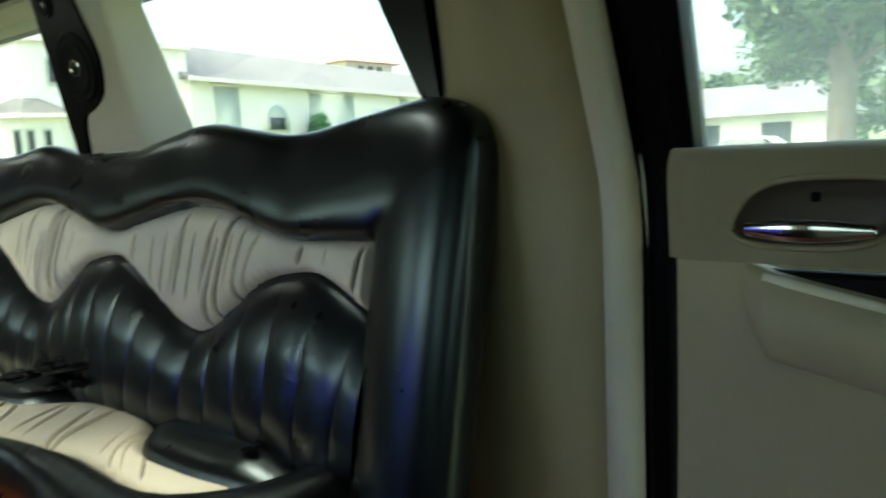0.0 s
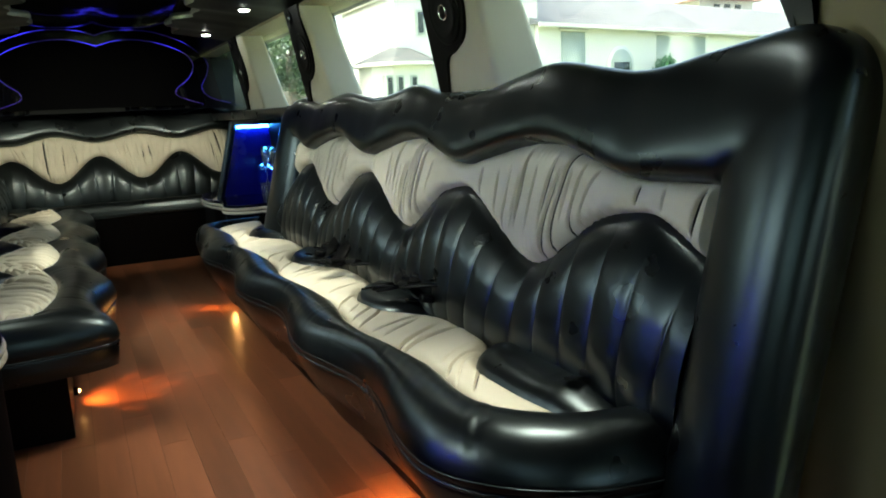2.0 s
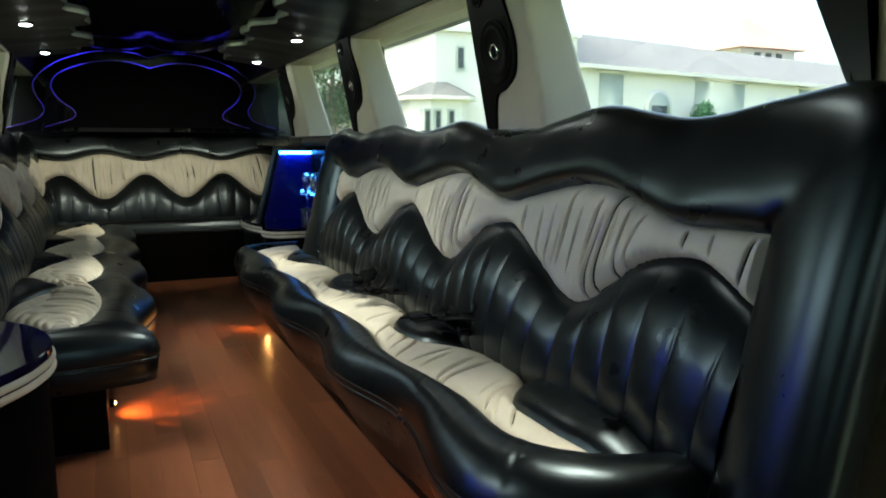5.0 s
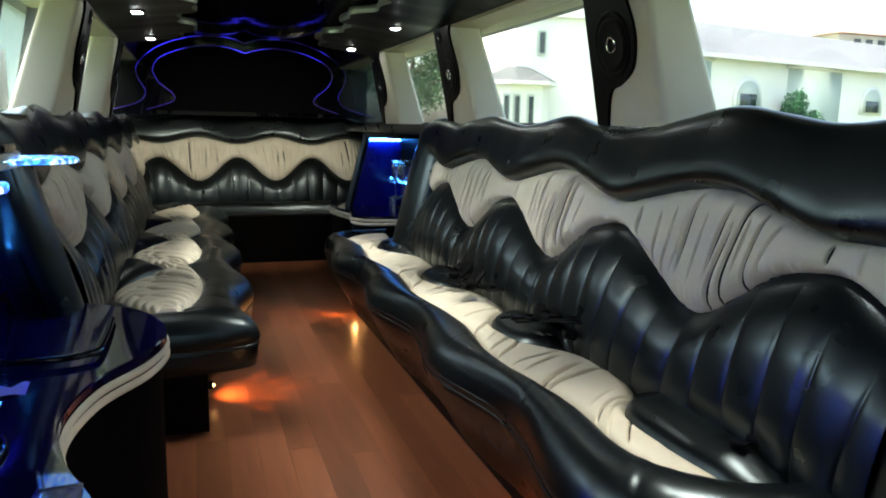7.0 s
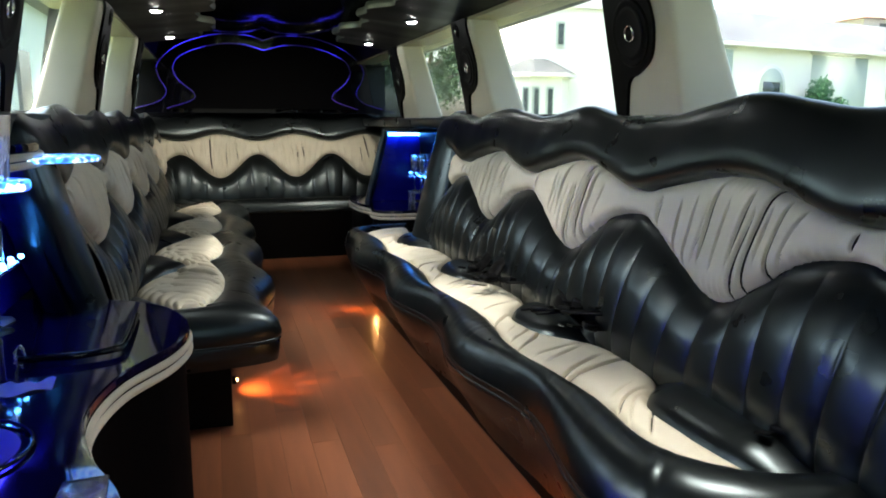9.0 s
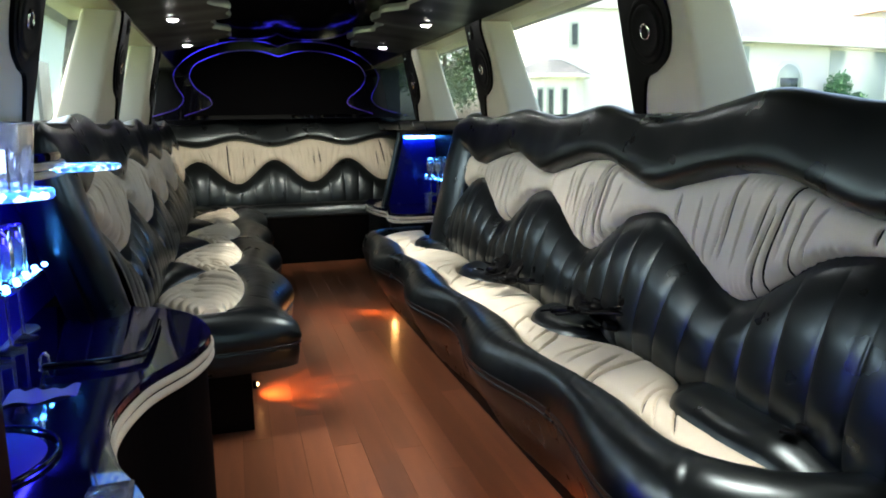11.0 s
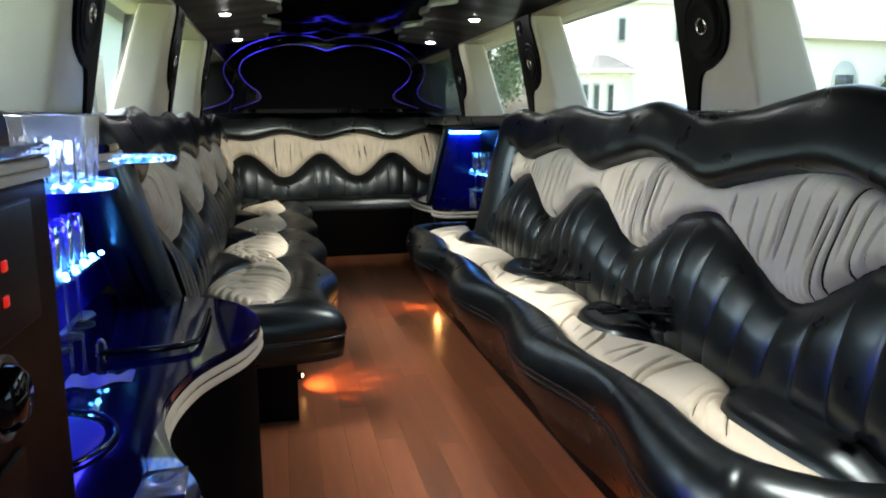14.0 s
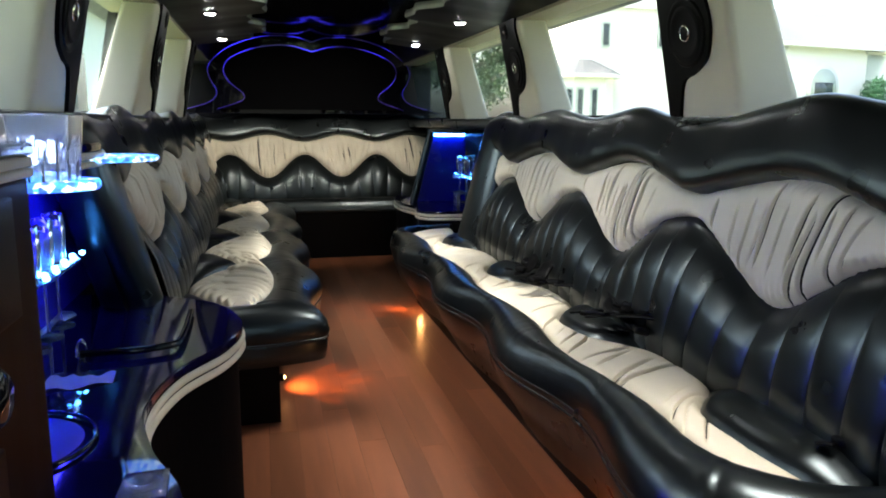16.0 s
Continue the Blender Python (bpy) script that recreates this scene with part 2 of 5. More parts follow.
def slab(outline, z0, z1, bevel=0.0):
    """A prism on an outline of (x, y)."""
    bm = bmesh.new()
    low = [bm.verts.new((x, y, z0)) for x, y in outline]
    top = [bm.verts.new((x, y, z1)) for x, y in outline]
    bm.faces.new(low[::-1])
    bm.faces.new(top)
    n = len(outline)
    for i in range(n):
        bm.faces.new((low[i], low[(i + 1) % n], top[(i + 1) % n], top[i]))
    bmesh.ops.recalc_face_normals(bm, faces=bm.faces)
    if bevel:
        edges = [e for e in bm.edges if abs(e.verts[0].co.z - e.verts[1].co.z) < 1e-6]
        bmesh.ops.bevel(bm, geom=edges, offset=bevel, segments=2, affect="EDGES")
    return bm


def tube(path, r, sides=8, closed=False):
    """A round bar along a list of points."""
    n = len(path)
    pts = [Vector(p) for p in path]

    def fn(u, v):
        i = int(round(u * (n if closed else n - 1))) % n
        a = pts[(i - 1) % n] if closed or i > 0 else pts[i]
        b = pts[(i + 1) % n] if closed or i < n - 1 else pts[i]
        t = (b - a).normalized()
        side = t.cross(Vector((0, 0, 1)))
        if side.length < 0.05:
            side = t.cross(Vector((1, 0, 0)))
        side.normalize()
        up = side.cross(t)
        ang = 2 * math.pi * v
        return pts[i] + r * (math.cos(ang) * side + math.sin(ang) * up)

    return sheet(fn, n if closed else n - 1, sides, closed, True)


def lathe(profile, sides=24, at=(0, 0, 0), axis="z"):
    """A turned body: profile of (radius, height)."""
    x0, y0, z0 = at
    n = len(profile) - 1

    def fn(u, v):
        r, h = profile[int(round(u * n))]
        a = 2 * math.pi * v
        c, s = r * math.cos(a), r * math.sin(a)
        return (x0 + c, y0 + s, z0 + h) if axis == "z" else (x0 + h, y0 + c, z0 + s)

    return sheet(fn, n, sides, False, True)


def smooth_line(pts, n=8):
    """A soft curve through a few points."""
    out = []
    p = [Vector(q) for q in pts]
    for i in range(len(p) - 1):
        a, b, c, d = p[max(i - 1, 0)], p[i], p[i + 1], p[min(i + 2, len(p) - 1)]
        for k in range(n):
            t = k / n
            out.append(0.5 * (2 * b + (c - a) * t + (2 * a - 5 * b + 4 * c - d) * t * t + (3 * b - a - 3 * c + d) * t ** 3))
    out.append(p[-1])
    return out


def lerp(a, b, t):
    return a + (b - a) * t


# ---- shell of the car ----
FLOOR_END, CEIL_Z = 6.75, 1.56


def wall_x(side, z, depth=0.0):
    """The leaning side wall: depth 0 is the inner face, outwards positive."""
    return CX + side * (0.755 - 0.2 * (z - 1.0) + depth)


def wall_block(side, y0, y1, z0, z1, d0, d1, bevel=0.0, seg=2):
    c = [(wall_x(side, z, d), y, z) for z in (z0, z1) for d, y in ((d0, y0), (d1, y0), (d1, y1), (d0, y1))]
    return hexa(c, bevel, seg)


floor = thing("floor", "red-brown wood-look plank floor with amber light spills", "floor", kind="structure")
part("subfloor", box(-0.95, 1.1, -1.4, 7.6, -0.06, -0.0025), BLACK, floor, smooth=False)

ceiling = part("ceiling", box(-0.9, 1.06, -1.4, 7.4, CEIL_Z, CEIL_Z + 0.05), CEIL, None, smooth=False)
tagged(ceiling, "glossy black mirrored headliner reflecting violet light lines", "ceiling", kind="structure")

PILLARS = ((2.70, 3.00), (3.96, 4.30), (5.24, 5.54))
# each pillar's near edge, below and above: at the inner face, and deep in the window reveal
SLANTS = {2.70: (2.718, 2.727, 2.63, 2.735), 3.96: (3.985, 4.08, 3.905, 4.07), 5.24: (5.166, 5.23, 5.05, 5.21)}
for side, word in ((1, "right"), (-1, "left")):
    w = thing("wall_" + ("east" if side > 0 else "west"), "car side wall with ivory padded pillars and black header", "wall", kind="structure")
    part("lower_wall", wall_block(side, 1.86, 7.4, -0.05, 0.97, 0.10, 0.26), BLACK, w, smooth=False)
    part("front_wall", wall_block(side, -1.4, 0.35, -0.05, 1.0, 0.04, 0.26), TAUPE, w, smooth=False)
    part("front_pillar", wall_block(side, -1.4, 0.30, 1.0, 1.40, 0.04, 0.26), TAUPE, w, smooth=False)
    part("window_ledge", wall_block(side, 1.80, 7.4, 0.93, 0.985, -0.02, 0.25, 0.01), LEATHER, w)
    part("header", wall_block(side, -1.4, 7.4, 1.385, 1.60, 0.0, 0.28), BLACK, w, smooth=False)
    part("head_soffit", wall_block(side, 1.9, 6.6, 1.372, 1.384, 0.002, 0.20), TAUPE, w, smooth=False)
    for y0, y1 in PILLARS:
        i0, i1, o0, o1 = SLANTS[y0] if side > 0 or y0 != 3.96 else (3.84, 4.03, 3.73, 4.00)
        cut = [(wall_x(side, z, d), y, z) for z, a, b in ((0.96, i0, o0), (1.383, i1, o1)) for d, y in ((0.0, a), (0.112, b), (0.112, y1), (0.0, y1))]
        p = part("pillar", hexa(cut, 0.018, 3), IVORY, w, "padded ivory vinyl pillar")
        shape = [(0.012, 0.97), (0.012, 1.383), (-0.19, 1.383), (-0.175, 1.345), (-0.19, 1.29), (-0.208, 1.235), (-0.210, 1.185), (-0.185, 1.125), (-0.125, 1.092), (-0.070, 1.070), (-0.035, 0.97)]
        curve = smooth_line([(0, dy, z) for dy, z in shape[2:]], 5)
        ring = [(0, y1 + 0.012, 0.97), (0, y1 + 0.012, 1.383)] + [(0, y1 + q.y, q.z) for q in curve]
        bm = bmesh.new()
        fr = [bm.verts.new((wall_x(side, q[2], -0.009), q[1], q[2])) for q in ring]
        bk = [bm.verts.new((wall_x(side, q[2], 0.02), q[1], q[2])) for q in ring]
        bm.faces.new(fr)
        for i in range(len(fr)):
            j = (i + 1) % len(fr)
            bm.faces.new((fr[i], bk[i], bk[j], fr[j]))
        bmesh.ops.recalc_face_normals(bm, faces=bm.faces)
        part("speaker_strip", bm, BLACK, p, "black speaker strip", smooth=False)
        part("strip_return", wall_block(side, y1 - 0.004, y1 + 0.012, 0.97, 1.383, 0.0, 0.21), BLACK, p, smooth=False)
    # windows between the pillars
    edges = [(1.97, 2.70), (3.00, 3.96), (4.30, 5.24), (5.54, 6.75)]
    for n, (y0, y1) in enumerate(edges):
        wi = thing("window_%d" % (n + 1 + (4 if side < 0 else 0)), "clear side window looking out" if n < 3 else "dark smoked rear side window", "window", kind="structure")
        pane = part("pane", wall_block(side, y0 - 0.02, y1 + 0.13, 0.96, 1.40, 0.115, 0.119), TINTED if n < 3 and side < 0 else PANE if n < 3 else DARKPANE, wi, smooth=False)
        pane.visible_shadow = False
        part("rubber_seal", wall_block(side, y0, y1 + 0.04, 0.965, 0.995, 0.10, 0.13, 0.004), BLACK, wi)

rear_wall = part("wall_north", box(-0.9, 1.06, 7.02, 7.12, -0.05, CEIL_Z), BLACK, None, smooth=False)
tagged(rear_wall, "black rear wall behind the end bench", "wall", kind="structure")
front_wall = thing("wall_south", "plain unseen taupe bulkhead with an opening added for light", "wall", kind="structure")
for x0, x1, z0, z1 in ((-0.95, 1.11, -0.05, 0.86), (-0.95, 1.11, 1.44, CEIL_Z), (-0.95, -0.62, 0.86, 1.44), (0.78, 1.11, 0.86, 1.44)):
    part("bulkhead", box(x0, x1, -1.45, -1.38, z0, z1), TAUPE, front_wall, smooth=False)
# Unseen window, added to bring light along the cabin.
front_opening = thing("window_9", "unseen front window added to let light in", "window", kind="structure")
pane = part("pane", box(-0.62, 0.78, -1.42, -1.416, 0.86, 1.44), PANE, front_opening, smooth=False)
pane.visible_shadow = False

# black valances along the roof with a stepped grey lip and round lamps
for side in (1, -1):
    v = thing("roof_valance", "black roof valance with stepped wavy grey lip", "valance", kind="structure")

    def edge_x(y, side=side):
        k = math.sin(2 * math.pi * (y - 3.15) / 0.72)
        return CX + side * (0.345 + 0.035 * math.tanh(2.5 * k) + 0.010 * math.sin(6 * math.pi * (y - 3.15) / 0.72))

    def under(u, vv, side=side):
        y = lerp(0.6, 5.62, u)
        x0 = wall_x(side, 1.385, -0.004)
        return (lerp(x0, edge_x(y), vv), y, lerp(1.385, 1.425, vv))

    def lip(u, vv, side=side):
        y = lerp(0.6, 5.62, u)
        return (edge_x(y) - side * 0.006 * math.sin(math.pi * vv), y, lerp(1.425, 1.455, vv))

    def riser(u, vv, side=side):
        y = lerp(0.6, 5.62, u)
        return (edge_x(y) + side * (0.02 + 0.05 * vv), y, lerp(1.455, CEIL_Z + 0.002, vv))

    part("underside", sheet(under, 220, 4), VALANCE, v)
    part("lip", sheet(lip, 300, 4), GREY, v, "stepped grey metal lip")
    part("riser", sheet(riser, 220, 2), CEIL, v)
    for y in (2.24, 3.33, 4.42, 5.40):
        # The 2.24 lamp is unseen, added on one side to light the near seat.
        if side < 0 and y < 3:
            continue
        x = CX + side * 0.527
        lamp = thing("ceiling_lamp", "small round white downlight lit in the roof valance", "lamp", "roof downlights", at=(x, y, 1.40))
        part("bezel", lathe([(0.020, 0.012), (0.031, 0.004), (0.033, -0.002), (0.028, -0.005), (0.022, -0.003)], 20, (x, y, 1.40)), BLACK, lamp)
        part("lens", lathe([(0.0001, -0.009), (0.008, -0.0088), (0.016, -0.008), (0.021, -0.005), (0.022, -0.001), (0.022, 0.006)], 20, (x, y, 1.40)), LAMP, lamp)
        spot = new("downlight", bpy.data.lights.new("downlight", "SPOT"))
        spot.data.energy, spot.data.color, spot.data.spot_size, spot.data.spot_blend, spot.data.shadow_soft_size = 4.8 if y > 5 else 6.4 if side < 0 else 5.8, (1.0, 0.90, 0.74) if y > 5 else (1.0, 0.95, 0.86), radians(74), 0.8, 0.08 if y > 5 else 0.14
        spot.matrix_world = look((x, y, 1.382), (x - side * (0.34 if y > 5 else 0.80 if side < 0 else 0.44), y + (1.15 if y > 5 else 0.0), 0.70 if y > 5 else 0.4))


# ---- benches ----
def bump_between(v, power=4):
    return 1 - abs(2 * v - 1) ** power


def creases(seed, s0, s1, step, favour=None):
    """Folds from s0 to s1; favour(s) is the chance that one stays."""
    rnd = random.Random(seed)
    out, s = [], s0
    while s < s1:
        s += step * rnd.uniform(0.35, 1.7)
        fold = (s, rnd.uniform(0.22, 1.0) ** 1.3, rnd.uniform(0.0017, 0.0034), rnd.uniform(-0.045, -0.010), rnd.uniform(-0.1, 0.3), rnd.uniform(0.7, 1.1))
        if favour is None or rnd.random() < favour(s):
            out.append(fold)
    return out


def crease_depth(folds, s, v):
    """Thin deep lines with a soft swell beside each."""
    h = 0.0
    for c, deep, wide, slant, lo, hi in folds:
        e = s - c - slant * (v - 0.5) - 0.006 * math.sin(2.6 * v + c * 9)
        if abs(e) < 7 * wide:
            fade = min(1, max(0, (v - lo) / 0.25)) * min(1, max(0, (hi - v) / 0.25))
            h -= deep * fade * (math.exp(-(e / wide) ** 2) + 0.03 * math.exp(-(e / (3.5 * wide)) ** 2) - 0.05 * math.exp(-((e - 3.5 * wide) / (2.5 * wide)) ** 2))
    return h


def hermite(knots, s):
    """A soft curve through (s, z) knots, flat outside them."""
    if s <= knots[0][0]:
        return knots[0][1]
    if s >= knots[-1][0]:
        return knots[-1][1]
    i = max(k for k in range(len(knots) - 1) if knots[k][0] <= s)

    def tangent(k):
        a, b = knots[max(k - 1, 0)], knots[min(k + 1, len(knots) - 1)]
        return (b[1] - a[1]) / (b[0] - a[0])

    (a, p), (b, q) = knots[i], knots[i + 1]
    w, t = b - a, (s - a) / (b - a)
    return (2 * t ** 3 - 3 * t * t + 1) * p + (t ** 3 - 2 * t * t + t) * w * tangent(i) + (3 * t * t - 2 * t ** 3) * q + (t ** 3 - t * t) * w * tangent(i + 1)


# one repeat of the padded wave: the lower and the upper hem of the cream panel, from a valley on
LOW_HEM = [(0.0, 0.597), (0.06, 0.607), (0.155, 0.652), (0.265, 0.708), (0.34, 0.736), (0.42, 0.733), (0.50, 0.711), (0.575, 0.660), (0.635, 0.615)]
HIGH_HEM = [(0.0, 0.856), (0.10, 0.851), (0.25, 0.820), (0.33, 0.800), (0.385, 0.796), (0.44, 0.805), (0.53, 0.828), (0.61, 0.848)]


def repeat(knots, valley, period):
    whole = [(a - 0.685 * k, z) for k in (1, 0, -1) for a, z in knots]
    return lambda s: hermite(whole, ((s - valley) / period % 1.0) * 0.685)


def bench_back(owner, place, s0, s1, c0, c1, low_line, high_line, top_line, seed, valley, period, z_seat=0.40, near_round=0.12, lean=0.0, puff=0.040, low_puff=0.052, fold_deep=0.085, fold_wide=1.0, roll_h=0.049, rib_step=0.094, gather=0.0):
    """A padded bench back: place(s, d, z) gives the world point; the three lines give heights along it."""

    def at(s, z, h):
        return place(s, -0.25 * (z - z_seat) + 0.97 * h, z + 0.24 * h)

    def nearness(s):
        """0 in a valley of the cream's lower hem, 1 half way to the next."""
        return abs(((s - valley) / period + 0.5) % 1.0 - 0.5) * 2

    # lower fluted pads, each mound fuller than the dip between two
    def low(u, v):
        s = lerp(c0 - 0.02, c1 + 0.02, u)
        z = lerp(z_seat - 0.03, low_line(s), v)
        k = (s - valley) / period
        lean_s = s + 0.030 * (v - 0.5) * math.sin(2 * math.pi * k)
        rib = abs(math.sin(math.pi * lean_s / rib_step)) ** 0.32
        fade = min(1, (1 - v) / 0.40) ** 1.3
        full = low_puff * (0.62 + 0.38 * nearness(s) ** 0.7)
        bulge = max(0.0, 1 - abs(2 * v ** 0.85 - 1) ** 2.4) ** 0.75
        return at(s, z, -0.012 + full * bulge + 0.009 * rib * fade * min(1, v / 0.1 + 0.2))

    part("ribbed_pad", sheet(low, int((c1 - c0) * 420), 34), LEATHER, owner, "ribbed black leather lower pad")
    folds = [(c, d, w * fold_wide, sl, lo, hi) for c, d, w, sl, lo, hi in creases(seed, c0, c1, 0.034 * (0.6 + 0.4 * fold_wide), lambda s: 1.0 if nearness(s) < 0.5 else 0.28)]

    def mid(u, v, under=0.0):
        s = lerp(c0, c1, u)
        a, b = low_line(s), high_line(s)
        tall = min(1.2, (b - a) / 0.2)
        end = min(1, (s - c0) / 0.015, (c1 - s) / 0.015)
        h = -0.010 + puff * bump_between(v, 4) ** 0.7 * max(0.1, end) * (0.55 + 0.45 * tall)
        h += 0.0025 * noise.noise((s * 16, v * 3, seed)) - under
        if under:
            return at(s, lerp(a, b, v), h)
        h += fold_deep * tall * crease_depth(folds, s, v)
        drape = abs(math.sin(math.pi * (s + 0.02 * (v - 0.5) * math.sin(s * 23)) / 0.052 + 1.6 * noise.noise((s * 5, v * 0.8, seed))))
        h += gather * (drape ** 0.7 - 0.6) * (0.5 + 0.5 * noise.noise((s * 11, 4, seed)) + 0.3)
        h += 0.003 * math.sin(s * 210 + 5 * math.sin(s * 31)) * (max(0, 1 - v / 0.18) + max(0, (v - 0.86) / 0.14))
        return at(s, lerp(a, b, v), h)

    part("gathered_panel", sheet(mid, int((c1 - c0) * 1100), 20), CREAM, owner, "gathered cream vinyl panel with dark creases")
    # Added black sheet just behind the cream; it paints the dark of the folds.
    part("backing", sheet(lambda u, v: mid(u, v, 0.0065 + 0.8 * gather), int((c1 - c0) * 260), 20), BLACK, owner, "added black sheet that gives the folds their dark shade")

    zb0 = z_seat - 0.12
    rim_in, rim_out = [], []

    def leg(s_in, s_out, up):
        steps = [k / 16 for k in range(17)]
        for k in (steps if up else steps[::-1]):
            z = lerp(zb0, high_line(s_in), k)
            rim_in.append((s_in, z))
            rim_out.append((s_out + lean * (1 - k) * (1 if up else 0), min(z, lerp(zb0, top_line(s_in) - near_round, k))))

    def corner(s_in, s_out, up):
        steps = [k / 14 for k in range(1, 14)]
        z0 = top_line(s_in) - near_round
        for k in (steps if up else steps[::-1]):
            a = k * math.pi / 2
            s = lerp(s_in, s_out, math.cos(a) ** 0.5)
            rim_in.append((s_in, high_line(s_in)))
            rim_out.append((s, lerp(z0, top_line(s), math.sin(a) ** 0.5)))

    leg(c0, s0, True)
    corner(c0, s0, True)
    nt = int((c1 - c0) * 80)
    for k in range(nt + 1):
        s = lerp(c0, c1, k / nt)
        rim_in.append((s, high_line(s)))
        rim_out.append((s, top_line(s)))
    corner(c1, s1, False)
    leg(c1, s1, False)
    nr = len(rim_in) - 1

    def frame_roll(u, v):
        i = int(round(u * nr))
        (si, zi), (so, zo) = rim_in[i], rim_out[i]
        ang = 2 * math.pi * v
        along = min(1.0, max(0.0, (min(i, nr - i) - 15) / 16))
        t = 0.5 - 0.5 * math.copysign(abs(math.cos(ang)) ** lerp(0.9, 0.62, along), math.cos(ang))
        h = math.copysign(abs(math.sin(ang)) ** lerp(0.85, 0.5, along), math.sin(ang)) * (roll_h * lerp(1.35, 1.0, along) if math.sin(ang) > 0 else 0.10)
        h = h * lerp(0.70 + 0.42 * t, 1.12 - 0.38 * t, along) if h > 0 else h
        return at(lerp(si, so, t), lerp(zi, zo, t), h + 0.004 * noise.noise((si * 9, v * 6, seed + 3)))

    part("frame_roll", sheet(frame_roll, nr, 32, False, True), LEATHER, owner, "smooth black leather border roll")

    def board(u, v):
        return at(lerp(s0 + 0.03, s1 - 0.03, u), lerp(z_seat - 0.1, top_line(c0) - 0.08, v), -0.022)

    part("back_board", sheet(board, 4, 4), BLACK, owner)


def bench_seat(owner, place, s0, s1, d_in, d_out, d_back, z_top, seed, turn0=0.30, turn1=0.12, base_d=0.14, skirt=0.10, foot=None, tuck=0.3, seam_z=-0.102, inset=0.17, in_round=0.30, fold_step=0.062, fold_deep=0.06, fold_wide=1.0, ridge=0.0):
    """A bench seat: front bolster on a wavy path, gathered middle and black rear pads. d_in, d_out, d_back give depths from s."""
    def rounded(fn, s, r0, r1):
        k = 1.0
        if s < s0 + r0:
            q = (s0 + r0 - s) / r0
            k *= math.sqrt(max(0, 1 - q ** 2.4))
        if s > s1 - r1:
            q = (s - s1 + r1) / r1
            k *= math.sqrt(max(0, 1 - q ** 2.4))
        return k

    q = seam_z / -0.102
    prof = [(0.0, -0.030), (0.04, -0.012), (0.12, 0.003), (0.28, 0.013), (0.45, 0.014), (0.62, 0.006), (0.76, -0.009), (0.88, -0.026 * q), (0.96, -0.048 * q), (1.0, -0.078 * q), (0.99, -0.092 * q), (0.965, -0.099 * q), (0.95, seam_z), (0.965, seam_z - 0.004), (0.97, seam_z - 0.013), (0.965 - 0.2 * tuck, seam_z - skirt * 0.5), (0.94 - 0.5 * tuck, seam_z - skirt), (min(0.6, 0.90 - 0.5 * tuck), seam_z + 0.03 - skirt)]
    if seam_z > -0.1:
        prof[1:12] = [(0.04, -0.010), (0.12, 0.012), (0.24, 0.025), (0.40, 0.029), (0.55, 0.026), (0.68, 0.018), (0.80, 0.003), (0.90, -0.020), (0.965, -0.046), (0.985, -0.060), (0.97, -0.068)]
    n = 420
    wrinkles = [(s0 + 0.31 + 0.37 * k + 0.05 * math.sin(7 * k), 0.0035 + 0.0015 * math.sin(3 * k)) for k in range(9)]
    wrinkles += [(c + 0.028, d * 0.6) for c, d in wrinkles[::2]]
    inner, outer = [], []
    for i in range(n + 1):
        t = i / n
        # spread the steps so that both ends turn in towards the back
        e = 0.5 - 0.5 * math.cos(math.pi * t)
        e = lerp(t, e, 0.8)
        so = lerp(s0, s1, e)
        do = d_out(so) * rounded(None, so, turn0, turn1) - 0.05
        si = lerp(s0 + inset, s1 - inset * 0.5, e)
        q = (si - s0 - inset) / in_round
        ki = math.sqrt(max(0, 1 - (1 - q) ** 2.4)) if q < 1 else 1.0
        q = (s1 - inset * 0.5 - si) / 0.15
        ki *= math.sqrt(max(0, 1 - (1 - q) ** 2.4)) if q < 1 else 1.0
        outer.append((so, do + 0.05 * min(1, 2 * rounded(None, so, turn0, turn1))))
        inner.append((si, d_in(si) * ki))
    def bolster(u, v, lo=0, hi=12):
        i, j = int(round(u * n)), lo + int(round(v * (hi - lo)))
        a, z = prof[j]
        (si, di), (so, do) = inner[i], outer[i]
        wob = 0.003 * noise.noise((si * 7, a * 3, seed)) + 0.0012 * noise.noise((si * 40, a * 4, seed))
        for c, d in wrinkles:
            e = si - c - 0.05 * (a - 0.5)
            if abs(e) < 0.02 and 0.2 < a < 0.9:
                wob -= d * math.exp(-(e / 0.005) ** 2) * min(1, (a - 0.2) / 0.2) * min(1, (0.9 - a) / 0.2)
        return place(lerp(si, so, a), lerp(di, do, a), z_top + z + wob)

    part("front_bolster", sheet(bolster, n, 12), LEATHER, owner, "rolled black leather front edge")
    part("skirt", sheet(lambda u, v: bolster(u, v, 12, 17), n, 5), LEATHER, owner, "black leather skirt below the seam")

    def seam(k):
        return [place(lerp(inner[i][0], outer[i][0], k), lerp(inner[i][1], outer[i][1], k), z_top + seam_z) for i in range(n + 1)]

    part("piping", tube(seam(0.972), 0.004, 6), LEATHER, owner)
    if seam_z > -0.1:
        part("stitching", tube([place(lerp(inner[i][0], outer[i][0], 0.982), lerp(inner[i][1], outer[i][1], 0.982), z_top - 0.0545) for i in range(n + 1)], 0.0022, 5), LEATHER, owner, "raised stitch line")
    folds = [(c, d, w * fold_wide, sl * 3, lo, hi) for c, d, w, sl, lo, hi in creases(seed, s0, s1, fold_step)]

